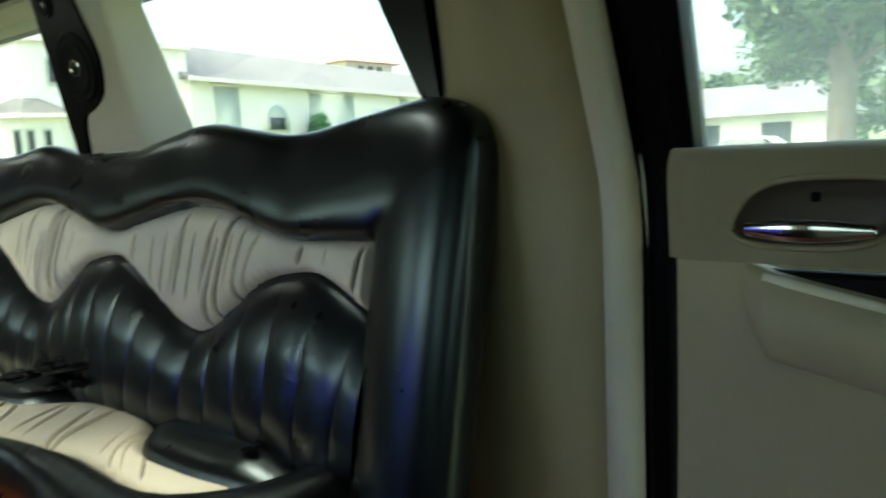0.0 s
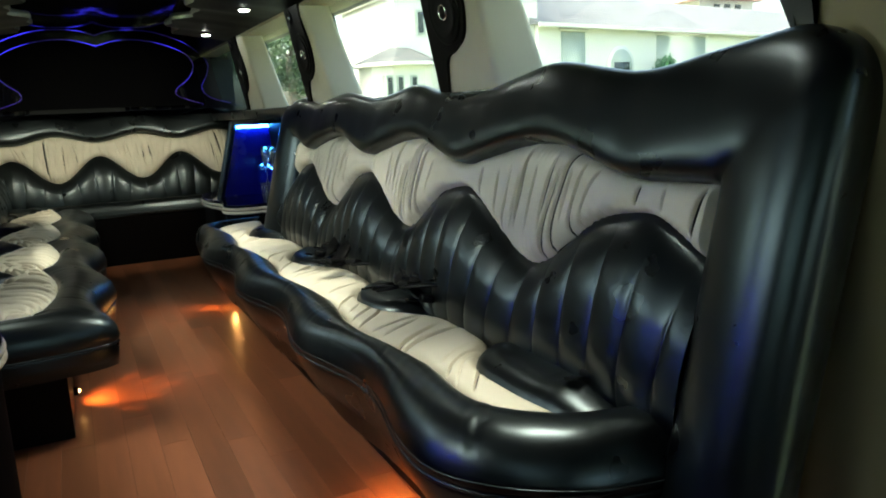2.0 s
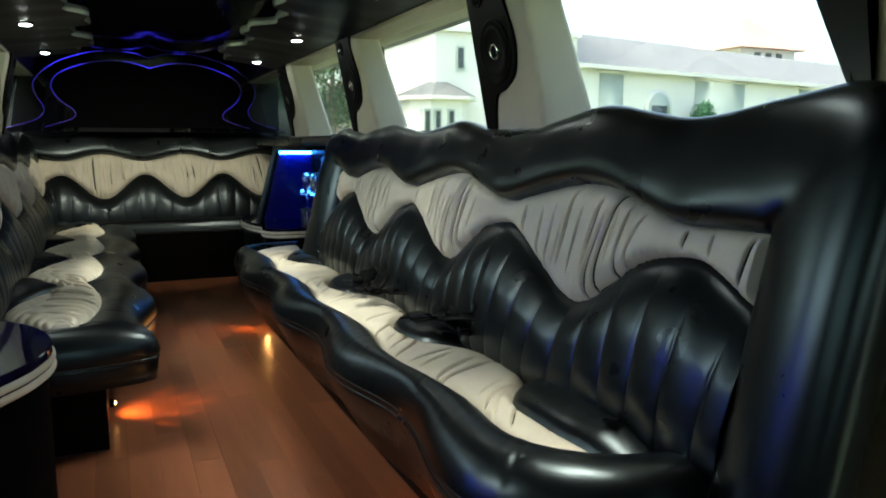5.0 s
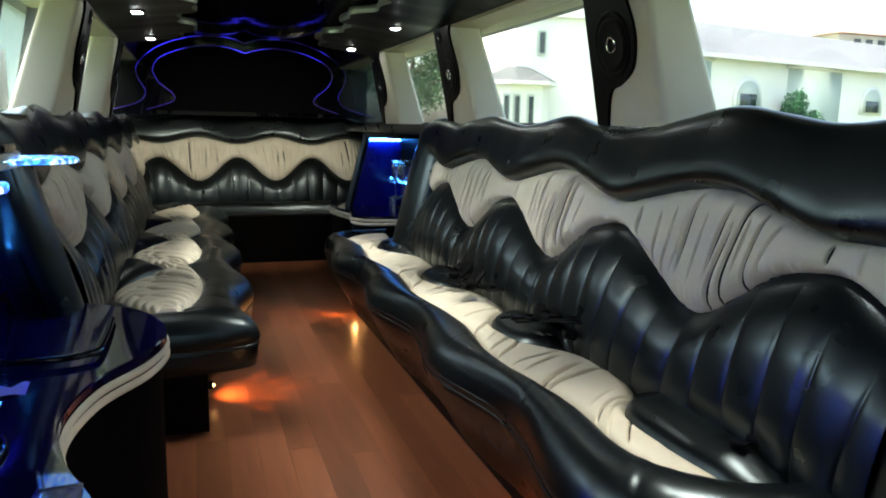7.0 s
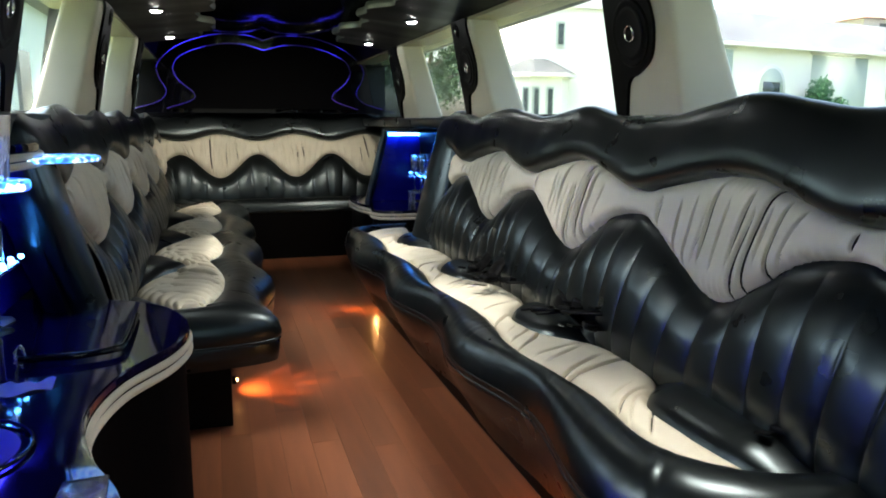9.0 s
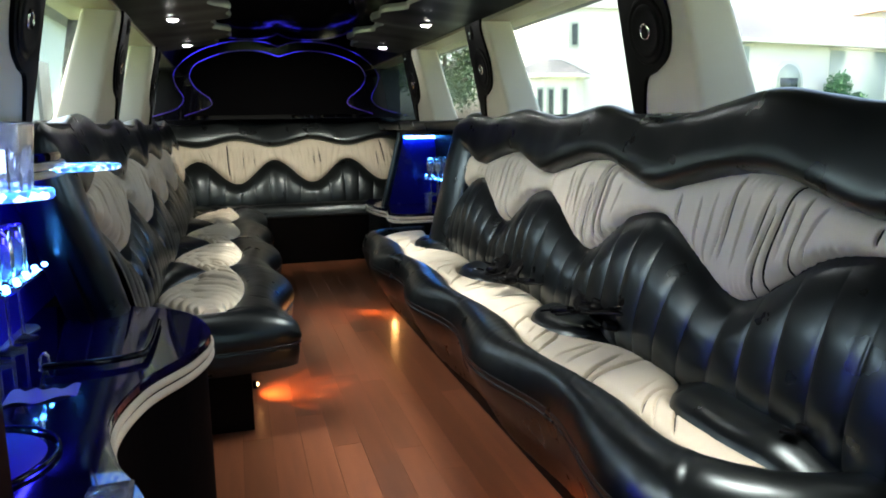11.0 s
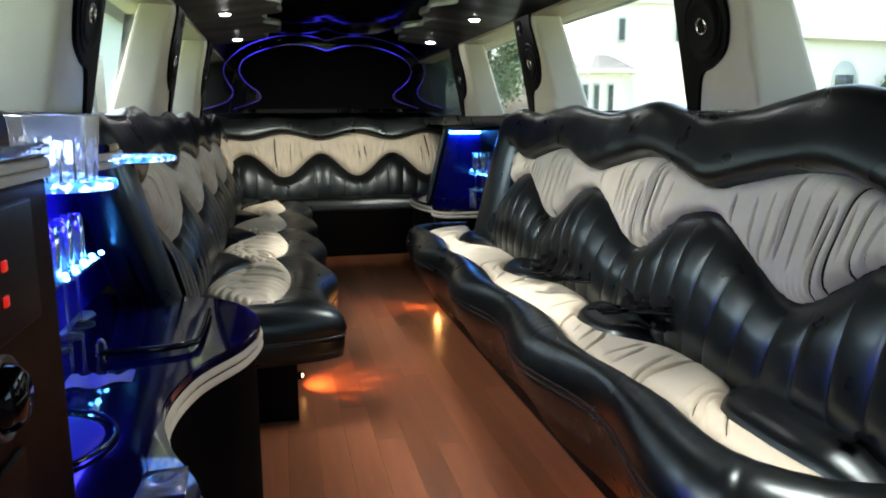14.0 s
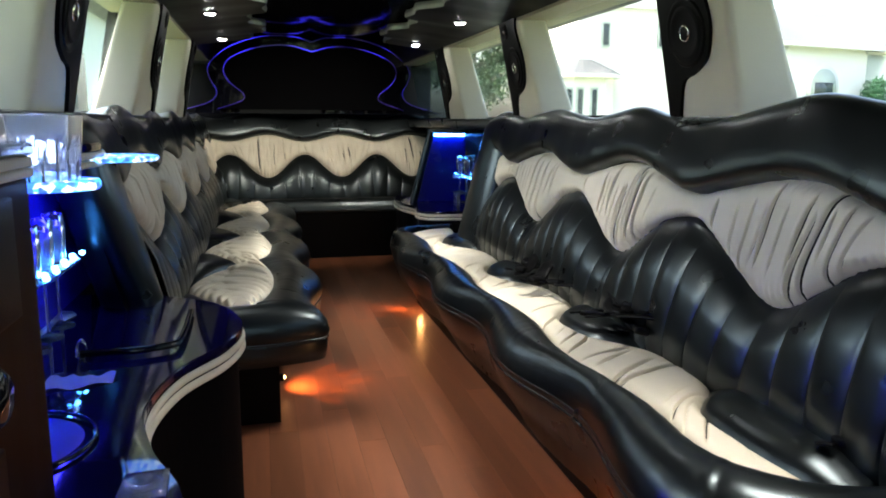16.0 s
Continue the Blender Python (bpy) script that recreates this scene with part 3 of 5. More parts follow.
    def cushion(u, v, under=0.0):
        i = u * n
        k = min(int(i), n - 1)
        si = lerp(inner[k][0], inner[k + 1][0], i - k)
        di = lerp(inner[k][1], inner[k + 1][1], i - k) + 0.012
        db = min(d_back(si), di - 0.01)
        h = 0.040 * bump_between(v, 4) ** 0.7 * min(1, (di - db) / 0.1)
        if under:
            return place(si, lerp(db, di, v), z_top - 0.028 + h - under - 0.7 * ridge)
        h += fold_deep * crease_depth(folds, si + 0.35 * (v - 0.5) * 0.2, v) * min(1, max(0, (si - s0 - 0.27) / 0.3))
        arch = si + 0.11 * (2 * v - 1) ** 2 + 0.02 * noise.noise((si * 4, v * 0.6, seed))
        h += ridge * (abs(math.sin(math.pi * arch / 0.062)) ** 0.65 - 0.6)
        return place(si, lerp(db, di, v), z_top - 0.028 + h)

    part("gathered_seat", sheet(cushion, 1700, 36), CREAM, owner, "gathered cream vinyl seat middle with creases")
    # Another added black sheet, so deep seat creases read as shaded.
    part("backing", sheet(lambda u, v: cushion(u, v, 0.009), 500, 36), BLACK, owner, "added black sheet that gives the folds their dark shade")

    def pad(u, v):
        s = lerp(s0 + 0.10, s1 - 0.05, u)
        db = d_back(s) + 0.012
        tip = min(1.0, max(0.0, (s - s0 - 0.10) / 0.16)) ** 0.5 * min(1.0, max(0.0, (s1 - 0.05 - s) / 0.1)) ** 0.5
        lobe = min(1, max(0.2, (db + 0.05) / 0.17))
        h = 0.062 * math.sqrt(max(0, 1 - abs(2 * v - 1) ** 2.2)) * lobe * tip
        h -= 0.004 * math.exp(-((s + 0.25 * (v - 0.5) * 0.15 - 2.20) / 0.004) ** 2) * v
        return place(s, lerp(-0.07, db, v), z_top - 0.030 + h)

    part("rear_pad", sheet(pad, 260, 14), LEATHER, owner, "black leather rear seat lobes")

    def base(u, v):
        s = lerp(s0 + 0.12, s1 - 0.06, u)
        return place(s, base_d, lerp(0.0, z_top - 0.06, v))

    part("plinth", sheet(base, 8, 4), foot or BLACK, owner)

    def deck(u, v):
        s = lerp(s0 + 0.03, s1 - 0.03, u)
        return place(s, lerp(-0.12, min(d_in(s), base_d + 0.06), v), z_top - 0.06)

    part("deck", sheet(deck, 8, 2), BLACK, owner)
    for s in (s0 + 0.12, s1 - 0.06):

        def cap(u, v, s=s):
            return place(s, lerp(-0.12, base_d, u), lerp(0, z_top - 0.06, v))

        part("plinth_end", sheet(cap, 2, 2), BLACK, owner)


def right_at(s, d, z):
    return (0.70 - d, s, z)


def left_at(s, d, z):
    return (-0.54 + d, s, z)


def rear_at(s, d, z):
    return (s, 6.62 - d, z)


def wavy(mid, amp, peak, period):
    return lambda s: mid + amp * math.cos(2 * math.pi * (s - peak) / period)


def lobes(s):
    """Rear edge of the long seat's cream: round black lobes push forward."""
    return 0.048 + 0.076 * math.tanh(1.4 * math.cos(2 * math.pi * (max(s, 2.31) - 3.055) / 0.745)) / 0.885 - 0.9 * max(0, 2.25 - s) ** 2 * 1.6


def wedges(tip, deep, peak, period):
    """Sharp black tips between wide round bays."""
    return lambda s: deep + (tip - deep) * (1 - abs(math.sin(math.pi * (s - peak) / period)) ** 1.25)


def bays(low, high, peak, period):
    """Round bays with sharp notches between them."""
    return lambda s: low + (high - low) * abs(math.cos(math.pi * (s - peak) / period)) ** 0.6


low_right, high_right = repeat(LOW_HEM, 2.437, 0.688), repeat(HIGH_HEM, 2.437, 0.688)
TOP_RIGHT = [(1.70, 1.020), (1.84, 1.026), (2.00, 1.002), (2.17, 0.980), (2.30, 0.996), (2.45, 1.015), (2.62, 0.990), (2.84, 0.953), (3.0, 0.972), (3.17, 1.001), (3.32, 0.988), (3.47, 0.970), (3.64, 0.985), (3.81, 1.003), (3.98, 0.988), (4.15, 0.972), (4.28, 0.986), (4.41, 1.003), (4.55, 0.985)]
bench = thing("long_bench", "long black leather bench with cream gathered inserts along the side wall", "bench", "limousine benches", at=(0.7, 3.2, 0))
bench_back(bench, right_at, 1.735, 4.64, 1.942, 4.37, low_right, lambda s: high_right(s) if s > 2.115 else 0.797 + 0.004 * (2.115 - s) / 0.17, lambda s: hermite(TOP_RIGHT, s) + 0.012, 11, 2.437, 0.688)
bench_seat(bench, right_at, 1.90, 5.05, wavy(0.222, 0.024, 2.78, 0.70), wavy(0.340, 0.028, 2.95, 0.75), lobes, 0.395, 21, 0.30, 0.12, 0.17, 0.17, BLACK, 1.0, -0.072, fold_step=0.085, fold_deep=0.055)

low_left, high_left = repeat(LOW_HEM, 3.55, 0.70), repeat(HIGH_HEM, 3.57, 0.70)
bench_l = thing("side_bench", "black leather side bench with scalloped edge and cream inserts", "bench", "limousine benches", at=(-0.5, 4.8, 0))
bench_back(bench_l, left_at, 2.99, 6.76, 3.25, 6.74, low_left, high_left, lambda s: 0.992 + 0.020 * math.cos(2 * math.pi * (s - 3.60) / 0.70), 12, 3.55, 0.70, near_round=0.06, lean=0.13, puff=0.046, low_puff=0.050, fold_deep=0.09, fold_wide=1.5, roll_h=0.036, gather=0.013)
bench_seat(bench_l, left_at, 3.38, 6.75, bays(0.218, 0.300, 3.92, 0.75), wavy(0.462, 0.033, 4.08, 0.76), wedges(0.168, 0.01, 4.21, 0.75), 0.395, 22, 0.10, 0.05, 0.31, 0.07, None, 0.0, inset=0.10, in_round=0.03, fold_step=0.075, fold_deep=0.13, fold_wide=2.4, ridge=0.014)

bench_r = thing("end_bench", "black leather end bench with cream gathered back panel", "bench", "limousine benches", at=(0.1, 6.6, 0))


def rear_wave(s):
    return math.cos(2 * math.pi * (s + 0.224) / 0.533)


bench_back(bench_r, rear_at, -0.74, 1.02, -0.72, 0.98, lambda s: 0.645 - 0.082 * rear_wave(s), lambda s: 0.846 + 0.024 * rear_wave(s) + 0.01 * (s < -0.4) * min(1, -s - 0.4), lambda s: 1.0 + 0.02 * math.cos(2 * math.pi * (s + 0.3) / 0.55), 13, -0.224, 0.533, near_round=0.02, low_puff=0.042, fold_deep=0.022, fold_wide=1.6, rib_step=0.107, gather=0.007)
bench_seat(bench_r, rear_at, -0.50, 0.98, wavy(0.10, 0.0, 0, 1), wavy(0.20, 0.0, 0, 1), wavy(-0.02, 0.0, 0, 1), 0.395, 23, 0.05, 0.05, 0.19, 0.02, VALANCE, 0.0, -0.05)

# ---- rear light panel ----
panel = thing("light_panel", "black crown-shaped rear panel outlined by violet light tubes", "light panel", at=(CX, 6.55, 1.0))
HALF = [(0.0, 1.518), (0.12, 1.550), (0.33, 1.546), (0.53, 1.485), (0.655, 1.40), (0.706, 1.325), (0.693, 1.25), (0.652, 1.165), (0.705, 1.095), (0.87, 1.043), (0.94, 1.02)]
INNER = [(0.0, 1.445), (0.13, 1.480), (0.27, 1.482), (0.42, 1.452), (0.555, 1.39), (0.60, 1.315), (0.575, 1.245), (0.53, 1.20), (0.475, 1.155), (0.485, 1.105), (0.65, 1.047)]


def crown(half, y):
    right = smooth_line([(x, 0, z) for x, z in half], 8)
    pts = [(CX + 0.02 - p.x, y, p.z) for p in right[::-1]] + [(CX + 0.02 + p.x, y, p.z) for p in right[1:]]
    return pts


def plate(pts, y0, y1):
    bm = bmesh.new()
    f = [bm.verts.new((x, y0, z)) for x, _, z in pts]
    b = [bm.verts.new((x, y1, z)) for x, _, z in pts]
    bm.faces.new(f)
    bm.faces.new(b[::-1])
    for i in range(len(f)):
        j = (i + 1) % len(f)
        bm.faces.new((f[i], b[i], b[j], f[j]))
    bmesh.ops.recalc_face_normals(bm, faces=bm.faces)
    return bm


part("outer_plate", plate(crown(HALF, 6.6), 6.60, 6.72), GLOSS, panel, smooth=False)
part("inner_plate", plate(crown(INNER, 6.57), 6.55, 6.60), VELVET, panel, smooth=False)
part("outer_tube", tube(crown(HALF, 6.60), 0.0026, 6), PURPLE, panel, "violet light tube")
part("inner_tube", tube(crown(INNER, 6.55), 0.0026, 6), PURPLE, panel, "violet light tube")


# ---- speakers in the pillars ----
def speaker(side, y, z, r, word):
    x = wall_x(side, z, -0.008)
    sp = thing("speaker", word, "speaker", "pillar speakers", at=(x, y, z))
    tilt = Matrix.Translation((x, y, z)) @ Matrix.Rotation(-side * 0.197, 4, "Y")

    def ring(name, prof, mat, label=""):
        me = lathe([(rr, -side * h) for rr, h in prof], 28, (0, 0, 0), "x")
        me.transform(tilt)
        return part(name, me, mat, sp, label)

    ring("plate", [(0.0001, 0.002), (r * 0.9, 0.003), (r * 0.96, 0.005), (r, 0.002), (r, -0.01)], BLACK)
    ring("cone", [(0.0001, 0.006), (r * 0.2, 0.004), (r * 0.62, 0.004), (r * 0.70, 0.008), (r * 0.78, 0.004)], SPEAKER)
    ring("cone_ring", [(r * 0.20, 0.004), (r * 0.225, 0.008), (r * 0.25, 0.004)], CHROME, "thin chrome ring")


for side in (1, -1):
    for y0, y1 in PILLARS:
        speaker(side, y1 - 0.108, 1.192, 0.086, "black round speaker set in the padded pillar")
        speaker(side, y1 - 0.050, 1.345, 0.032, "small black tweeter above the pillar speaker")


# ---- door and trim beside the long bench ----
for side in (1, -1):
    trim = thing("door_pillar_trim", "taupe moulded pillar trim panel beside the door", "trim", kind="structure")

    def z_of(v):
        return lerp(0.0, 1.42, v)

    def face(u, v, side=side):
        y = lerp(1.575 + 0.04 * max(0, (z_of(v) - 0.85) / 0.4), 1.90 - 0.035 * min(1, max(0, (z_of(v) - 0.95) / 0.2)) ** 0.7, u)
        z = z_of(v)
        e = min(u, 1 - u)
        bow = 0.03 * (1 - max(0, 1 - e / 0.18) ** 2.2)
        turn = min(1, max(0, (y - 1.73) / 0.10))
        return (wall_x(side, max(z, 0.9), 0.055 - bow + 0.035 * turn * turn * (3 - 2 * turn)), y, z)

    part("trim_backing", wall_block(side, 1.53, 1.92, -0.05, 1.43, 0.090, 0.15), BLACK, trim, smooth=False)
    part("trim_face", sheet(face, 24, 24), TAN, trim)

    def rim(u, v, side=side):
        z = lerp(0.0, 1.42, u)
        y = 1.548 + 0.04 * max(0, (z - 0.85) / 0.4) + 0.030 * math.cos(math.pi * v)
        return (wall_x(side, max(z, 0.9), 0.062 - 0.035 * math.sin(math.pi * v)), y, z)

    part("trim_rim", sheet(rim, 24, 10), IVORY, trim, "pale ivory rolled edge")

    def seal(u, v, side=side):
        z = lerp(0.0, 1.42, u)
        a = math.pi * v
        return (wall_x(side, max(z, 0.9), 0.10 - 0.045 * math.sin(a)), 1.486 + 0.034 * math.cos(a) + 0.03 * max(0, (z - 0.85) / 0.4), z)

    part("door_seal", sheet(seal, 24, 10), VALANCE, trim, "black rubber door seal")

    def shoulder(u, v, side=side):
        z = lerp(0.96, 1.40, v)
        y = lerp(1.86, 2.00 - 0.09 * max(0, (1.22 - z) / 0.26) ** 1.0 + 0.03 * max(0, (z - 1.22) / 0.16), u)
        return (wall_x(side, z, 0.055 + 0.05 * u), y, z)

    part("black_shoulder", sheet(shoulder, 6, 16), BLACK, trim, "black curved window corner")

    door = thing("door_1" if side > 0 else "door_2", "closed taupe car door with chrome handle and armrest", "door", kind="structure")

    def bowl(y, z):
        rho = (abs((y - 1.262 + 0.5 * (z - 0.856)) / 0.092) ** 3 + abs((z - 0.856) / 0.043) ** 3) ** (1 / 3)
        return 0.028 * max(0.0, 1 - rho ** 5)

    def upper(u, v, side=side):
        y = lerp(0.32, 1.452, u ** 0.6)
        z = lerp(0.79, 0.938, v)
        soft = 0.03 * math.sqrt(max(0, 1 - (1 - min(1, (1 - v) / 0.35)) ** 2))
        end = 0.02 * (1 - min(1, (1 - u ** 0.6) * 40))
        return (CX + side * (0.772 - soft + end + 0.01 * (1 - v) + bowl(y, z)), y, z)

    part("upper_panel", sheet(upper, 220, 48), TAUPE, door)
    part("sill_top", box(min(CX + side * 0.77, CX + side * 0.93), max(CX + side * 0.77, CX + side * 0.93), 0.32, 1.45, 0.925, 0.937, 0.004), TAUPE, door)

    def lower(u, v, side=side):
        y = lerp(0.32, 1.455, u)
        z = lerp(0.0, 0.79, v)
        yc = (y - 1.14) / 0.10 + (0.55 - z) * 1.6
        scoop = 0.050 / (1 + math.exp(-max(-40, min(40, 16 * yc))))
        return (CX + side * (0.765 + scoop * 0.9 - 0.02 * math.exp(-((z - 0.2) / 0.2) ** 2)), y, z)

    part("lower_panel", sheet(lower, 160, 60), BEIGE, door)

    def liner(u, v, side=side):
        a = 2 * math.pi * v
        c, sn = math.cos(a), math.sin(a)
        k = 0.97 * u / (abs(c) ** 3 + abs(sn) ** 3) ** (1 / 3)
        z = 0.856 + 0.043 * k * sn
        y = 1.262 - 0.5 * (z - 0.856) + 0.092 * k * c
        soft = 0.03 * math.sqrt(max(0, 1 - (1 - min(1, ((0.938 - z) / 0.148) / 0.35)) ** 2))
        return (CX + side * (0.7695 - soft + 0.01 * (0.938 - z) / 0.148 + bowl(y, z)), y, z)

    # Liner darker than the panel: the recess's shade is put into its colour.
    part("handle_recess", sheet(liner, 16, 60, False, True), DARKTRIM, door, "handle recess liner with its shade put into the dark colour")
    part("recess_trim", tube([liner(1.04, k / 60) for k in range(60)], 0.0045, 8, True), TAUPE, door)

    def lever(u, v, side=side):
        y = lerp(1.342, 1.200, u)
        a = 2 * math.pi * v
        fat = 0.0135 * (0.6 + 0.5 * math.sin(math.pi * u))
        return (CX + side * (0.735 - 0.012 * math.sin(math.pi * u)) + 0.006 * math.cos(a), y, 0.836 + fat * math.sin(a))

    part("handle", sheet(lever, 24, 14, False, True), CHROME, door, "curved chrome door handle")
    part("switch", box(min(CX + side * 0.752, CX + side * 0.765), max(CX + side * 0.752, CX + side * 0.765), 1.262, 1.272, 0.868, 0.880, 0.003), BLACK, door)

    def arm(u, v, side=side):
        y = lerp(1.345, 0.45, u ** 1.5)
        q = u ** 1.5
        zt = 0.792 - 0.080 * min(1, q / 0.42)
        r = min(1, (q + 0.006) / 0.045) ** 0.5
        a = math.pi * v
        d = 0.075 * r * math.sin(a) ** 0.6
        zb = zt - 0.112 * r
        return (CX + side * (0.765 - d), y, lerp(zt, zb, 0.5 - 0.5 * math.cos(a)))

    part("armrest", sheet(arm, 60, 20), BEIGE, door, "moulded beige armrest")
    # Ivory tube added along the armrest top to read as its highlight.
    edge = [Vector(arm((k / 30) ** 0.67, 0.16)) for k in range(1, 31)]
    part("arm_edge", tube(edge, 0.007, 8), IVORY, door, "pale tube added as the highlight along the armrest edge")
    part("arm_pocket", box(min(CX + side * 0.742, CX + side * 0.768), max(CX + side * 0.742, CX + side * 0.768), 0.5, 1.325, 0.70, 0.785, 0.01), BLACK, door)
    # door_2 is unseen, added for light; its toned pane sets how much enters.
    pane = part("pane", wall_block(side, 0.30, 1.50, 0.92, 1.42, 0.115, 0.119), DOORPANE if side > 0 else TONED, door, smooth=False)
    pane.visible_shadow = False
    part("window_post", hexa([(wall_x(side, z, d), y + (0.020 if z > 1 else 0), z) for z in (0.93, 1.42) for d, y in ((0.07, 1.440), (0.14, 1.440), (0.14, 1.53), (0.07, 1.53))], 0.006), BLACK, door, "black window post")


# ---- bar on the near side ----
def stripes(owner, line, z0, z1):
    """Two cream bands with a dark gap along a counter edge."""
    n = len(line)
    nor = []
    for i in range(n):
        t = (line[min(i + 1, n - 1)] - line[max(i - 1, 0)]).normalized()
        nor.append(Vector((t.y, -t.x, 0)))
    for a, b in ((0.04, 0.46), (0.54, 0.96)):

        def band(u, v, a=a, b=b):
            i = int(round(u * (n - 1)))
            return line[i] + nor[i] * 0.006 * math.sin(math.pi * v) ** 0.5 + Vector((0, 0, lerp(z0, z1, lerp(a, b, v))))

        part("edge_band", sheet(band, n - 1, 8), CREAM, owner, "cream edge band")


bar = thing("bar_cabinet", "black gloss bar counter with wavy cream-banded edge, blue lit", "bar", at=(-0.6, 2.6, 0))
FRONT = smooth_line([(-0.70, 3.24, 0), (-0.50, 3.17, 0), (-0.375, 3.06, 0), (-0.318, 2.88, 0), (-0.345, 2.72, 0), (-0.425, 2.56, 0), (-0.455, 2.38, 0), (-0.425, 2.22, 0), (-0.372, 2.08, 0), (-0.355, 1.90, 0)], 8)
outline = [(p.x, p.y) for p in FRONT]
back_side = [(-0.82, 1.90), (-0.82, 3.24)]
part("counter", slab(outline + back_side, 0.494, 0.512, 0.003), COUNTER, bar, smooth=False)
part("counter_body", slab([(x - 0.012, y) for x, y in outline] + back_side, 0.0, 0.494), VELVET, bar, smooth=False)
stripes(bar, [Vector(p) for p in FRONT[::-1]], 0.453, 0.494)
part("back_panel", sheet(lambda u, v: (lerp(-0.745, -0.775, v), lerp(1.9, 3.40, u), lerp(0.512, 0.90, v)), 2, 2), NAVY, bar, "back panel with the blue glow put into its colour")
UP = smooth_line([(-0.70, 3.06, 0), (-0.63, 3.02, 0), (-0.59, 2.85, 0), (-0.62, 2.60, 0), (-0.66, 2.40, 0), (-0.63, 2.2, 0), (-0.57, 2.03, 0)], 8)
part("ledge", slab([(p.x, p.y) for p in UP] + [(-0.86, 2.03), (-0.86, 3.06)], 0.906, 0.922, 0.003), GLOSS, bar, smooth=False)
part("ledge_core", slab([(p.x - 0.006, p.y) for p in UP] + [(-0.86, 2.03), (-0.86, 3.06)], 0.872, 0.906), BLACK, bar, smooth=False)
stripes(bar, [Vector(p) for p in UP[::-1]], 0.872, 0.906)
part("blue_strip", tube([(-0.745, 2.15 + 0.1 * k, 0.862) for k in range(12)], 0.008, 6), BLUE, bar, "blue light strip under the ledge")


def rail(points, r=0.008):
    return tube(smooth_line(points, 5), r, 8)


part("well_rim", rail([(-0.612, 2.652, 0.526), (-0.57, 2.655, 0.526), (-0.503, 2.66, 0.525), (-0.448, 2.682, 0.525), (-0.436, 2.71, 0.524), (-0.434, 2.83, 0.522), (-0.437, 2.966, 0.520)], 0.0075), GLOSS, bar, "raised black rim of the ice well")
part("well_ring", tube([(-0.612 + 0.006 * math.sin(a), 2.662, 0.532 + 0.019 * math.cos(a)) if k % 2 else (-0.612 + 0.006 * math.sin(a), 2.662 + 0.016 * math.sin(a), 0.532 + 0.019 * math.cos(a)) for k, a in ((k, 2 * math.pi * k / 24) for k in range(24))], 0.0032, 6, True), CHROME, bar, "chrome end ring of the rim")
# Disc in place of a bowl; its colour holds the reflected blue.
part("well_lid", lathe([(0.0001, 0.0045), (0.098, 0.004), (0.106, 0.001)], 44, (-0.630, 2.262, 0.5125)), NAVY, bar, "blue disc standing in for the reflections inside the round ice well")
part("lid_rim", tube([(-0.630 + 0.122 * math.cos(a), 2.262 + 0.122 * math.sin(a), 0.517) for a in [2 * math.pi * k / 48 for k in range(48)]], 0.0032, 8, True), GLOSS, bar, "raised black rim of the round ice well")
# Pale flat patch with a wavy far edge, just above the counter.
nap = thing("napkin", "pale flat patch with a wavy edge on the bar counter", "napkin", at=(-0.58, 2.52, 0.512))


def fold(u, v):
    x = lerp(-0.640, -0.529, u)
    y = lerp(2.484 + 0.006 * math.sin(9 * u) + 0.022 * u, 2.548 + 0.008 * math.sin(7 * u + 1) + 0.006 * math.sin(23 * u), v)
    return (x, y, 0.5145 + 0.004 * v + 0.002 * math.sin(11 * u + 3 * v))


part("sheet", sheet(fold, 40, 8), LILAC, nap)

tall = thing("media_cabinet", "dark tall cabinet with cream-banded top and small red display lights", "cabinet", at=(-0.7, 1.75, 0))
part("body", box(-0.86, -0.50, 1.30, 2.03, 0.0, 0.909, 0.004), DARKWOOD, tall, smooth=False)
part("top", box(-0.87, -0.492, 1.29, 2.037, 0.932, 0.946, 0.005), GLOSS, tall)
part("top_band", box(-0.868, -0.494, 1.292, 2.034, 0.9205, 0.931, 0.003), CREAM, tall, "cream edge band")
part("top_band", box(-0.868, -0.494, 1.292, 2.034, 0.9095, 0.9195, 0.003), CREAM, tall, "cream edge band")
part("display_face", box(-0.502, -0.496, 1.55, 1.965, 0.775, 0.895, 0.004), BLACK, tall)
part("drawer_front", box(-0.503, -0.4935, 1.58, 1.874, 0.45, 0.676, 0.004), DARKWOOD, tall)
for y, z in ((1.874, 0.843), (1.870, 0.812)):
    part("indicator", box(-0.497, -0.494, y - 0.006, y + 0.006, z - 0.005, z + 0.005, 0.002), RED, tall, "small red light")
knob = part("knob", lathe([(0.0001, 0.020), (0.020, 0.018), (0.029, 0.011), (0.031, 0.0)], 28, (-0.498, 1.846, 0.732), "x"), GLOSS, tall)
part("knob_ring", lathe([(0.031, 0.0), (0.034, 0.005), (0.0375, 0.004), (0.038, 0.0)], 32, (-0.4985, 1.846, 0.732), "x"), DARKTRIM, knob, "thin bronze ring")


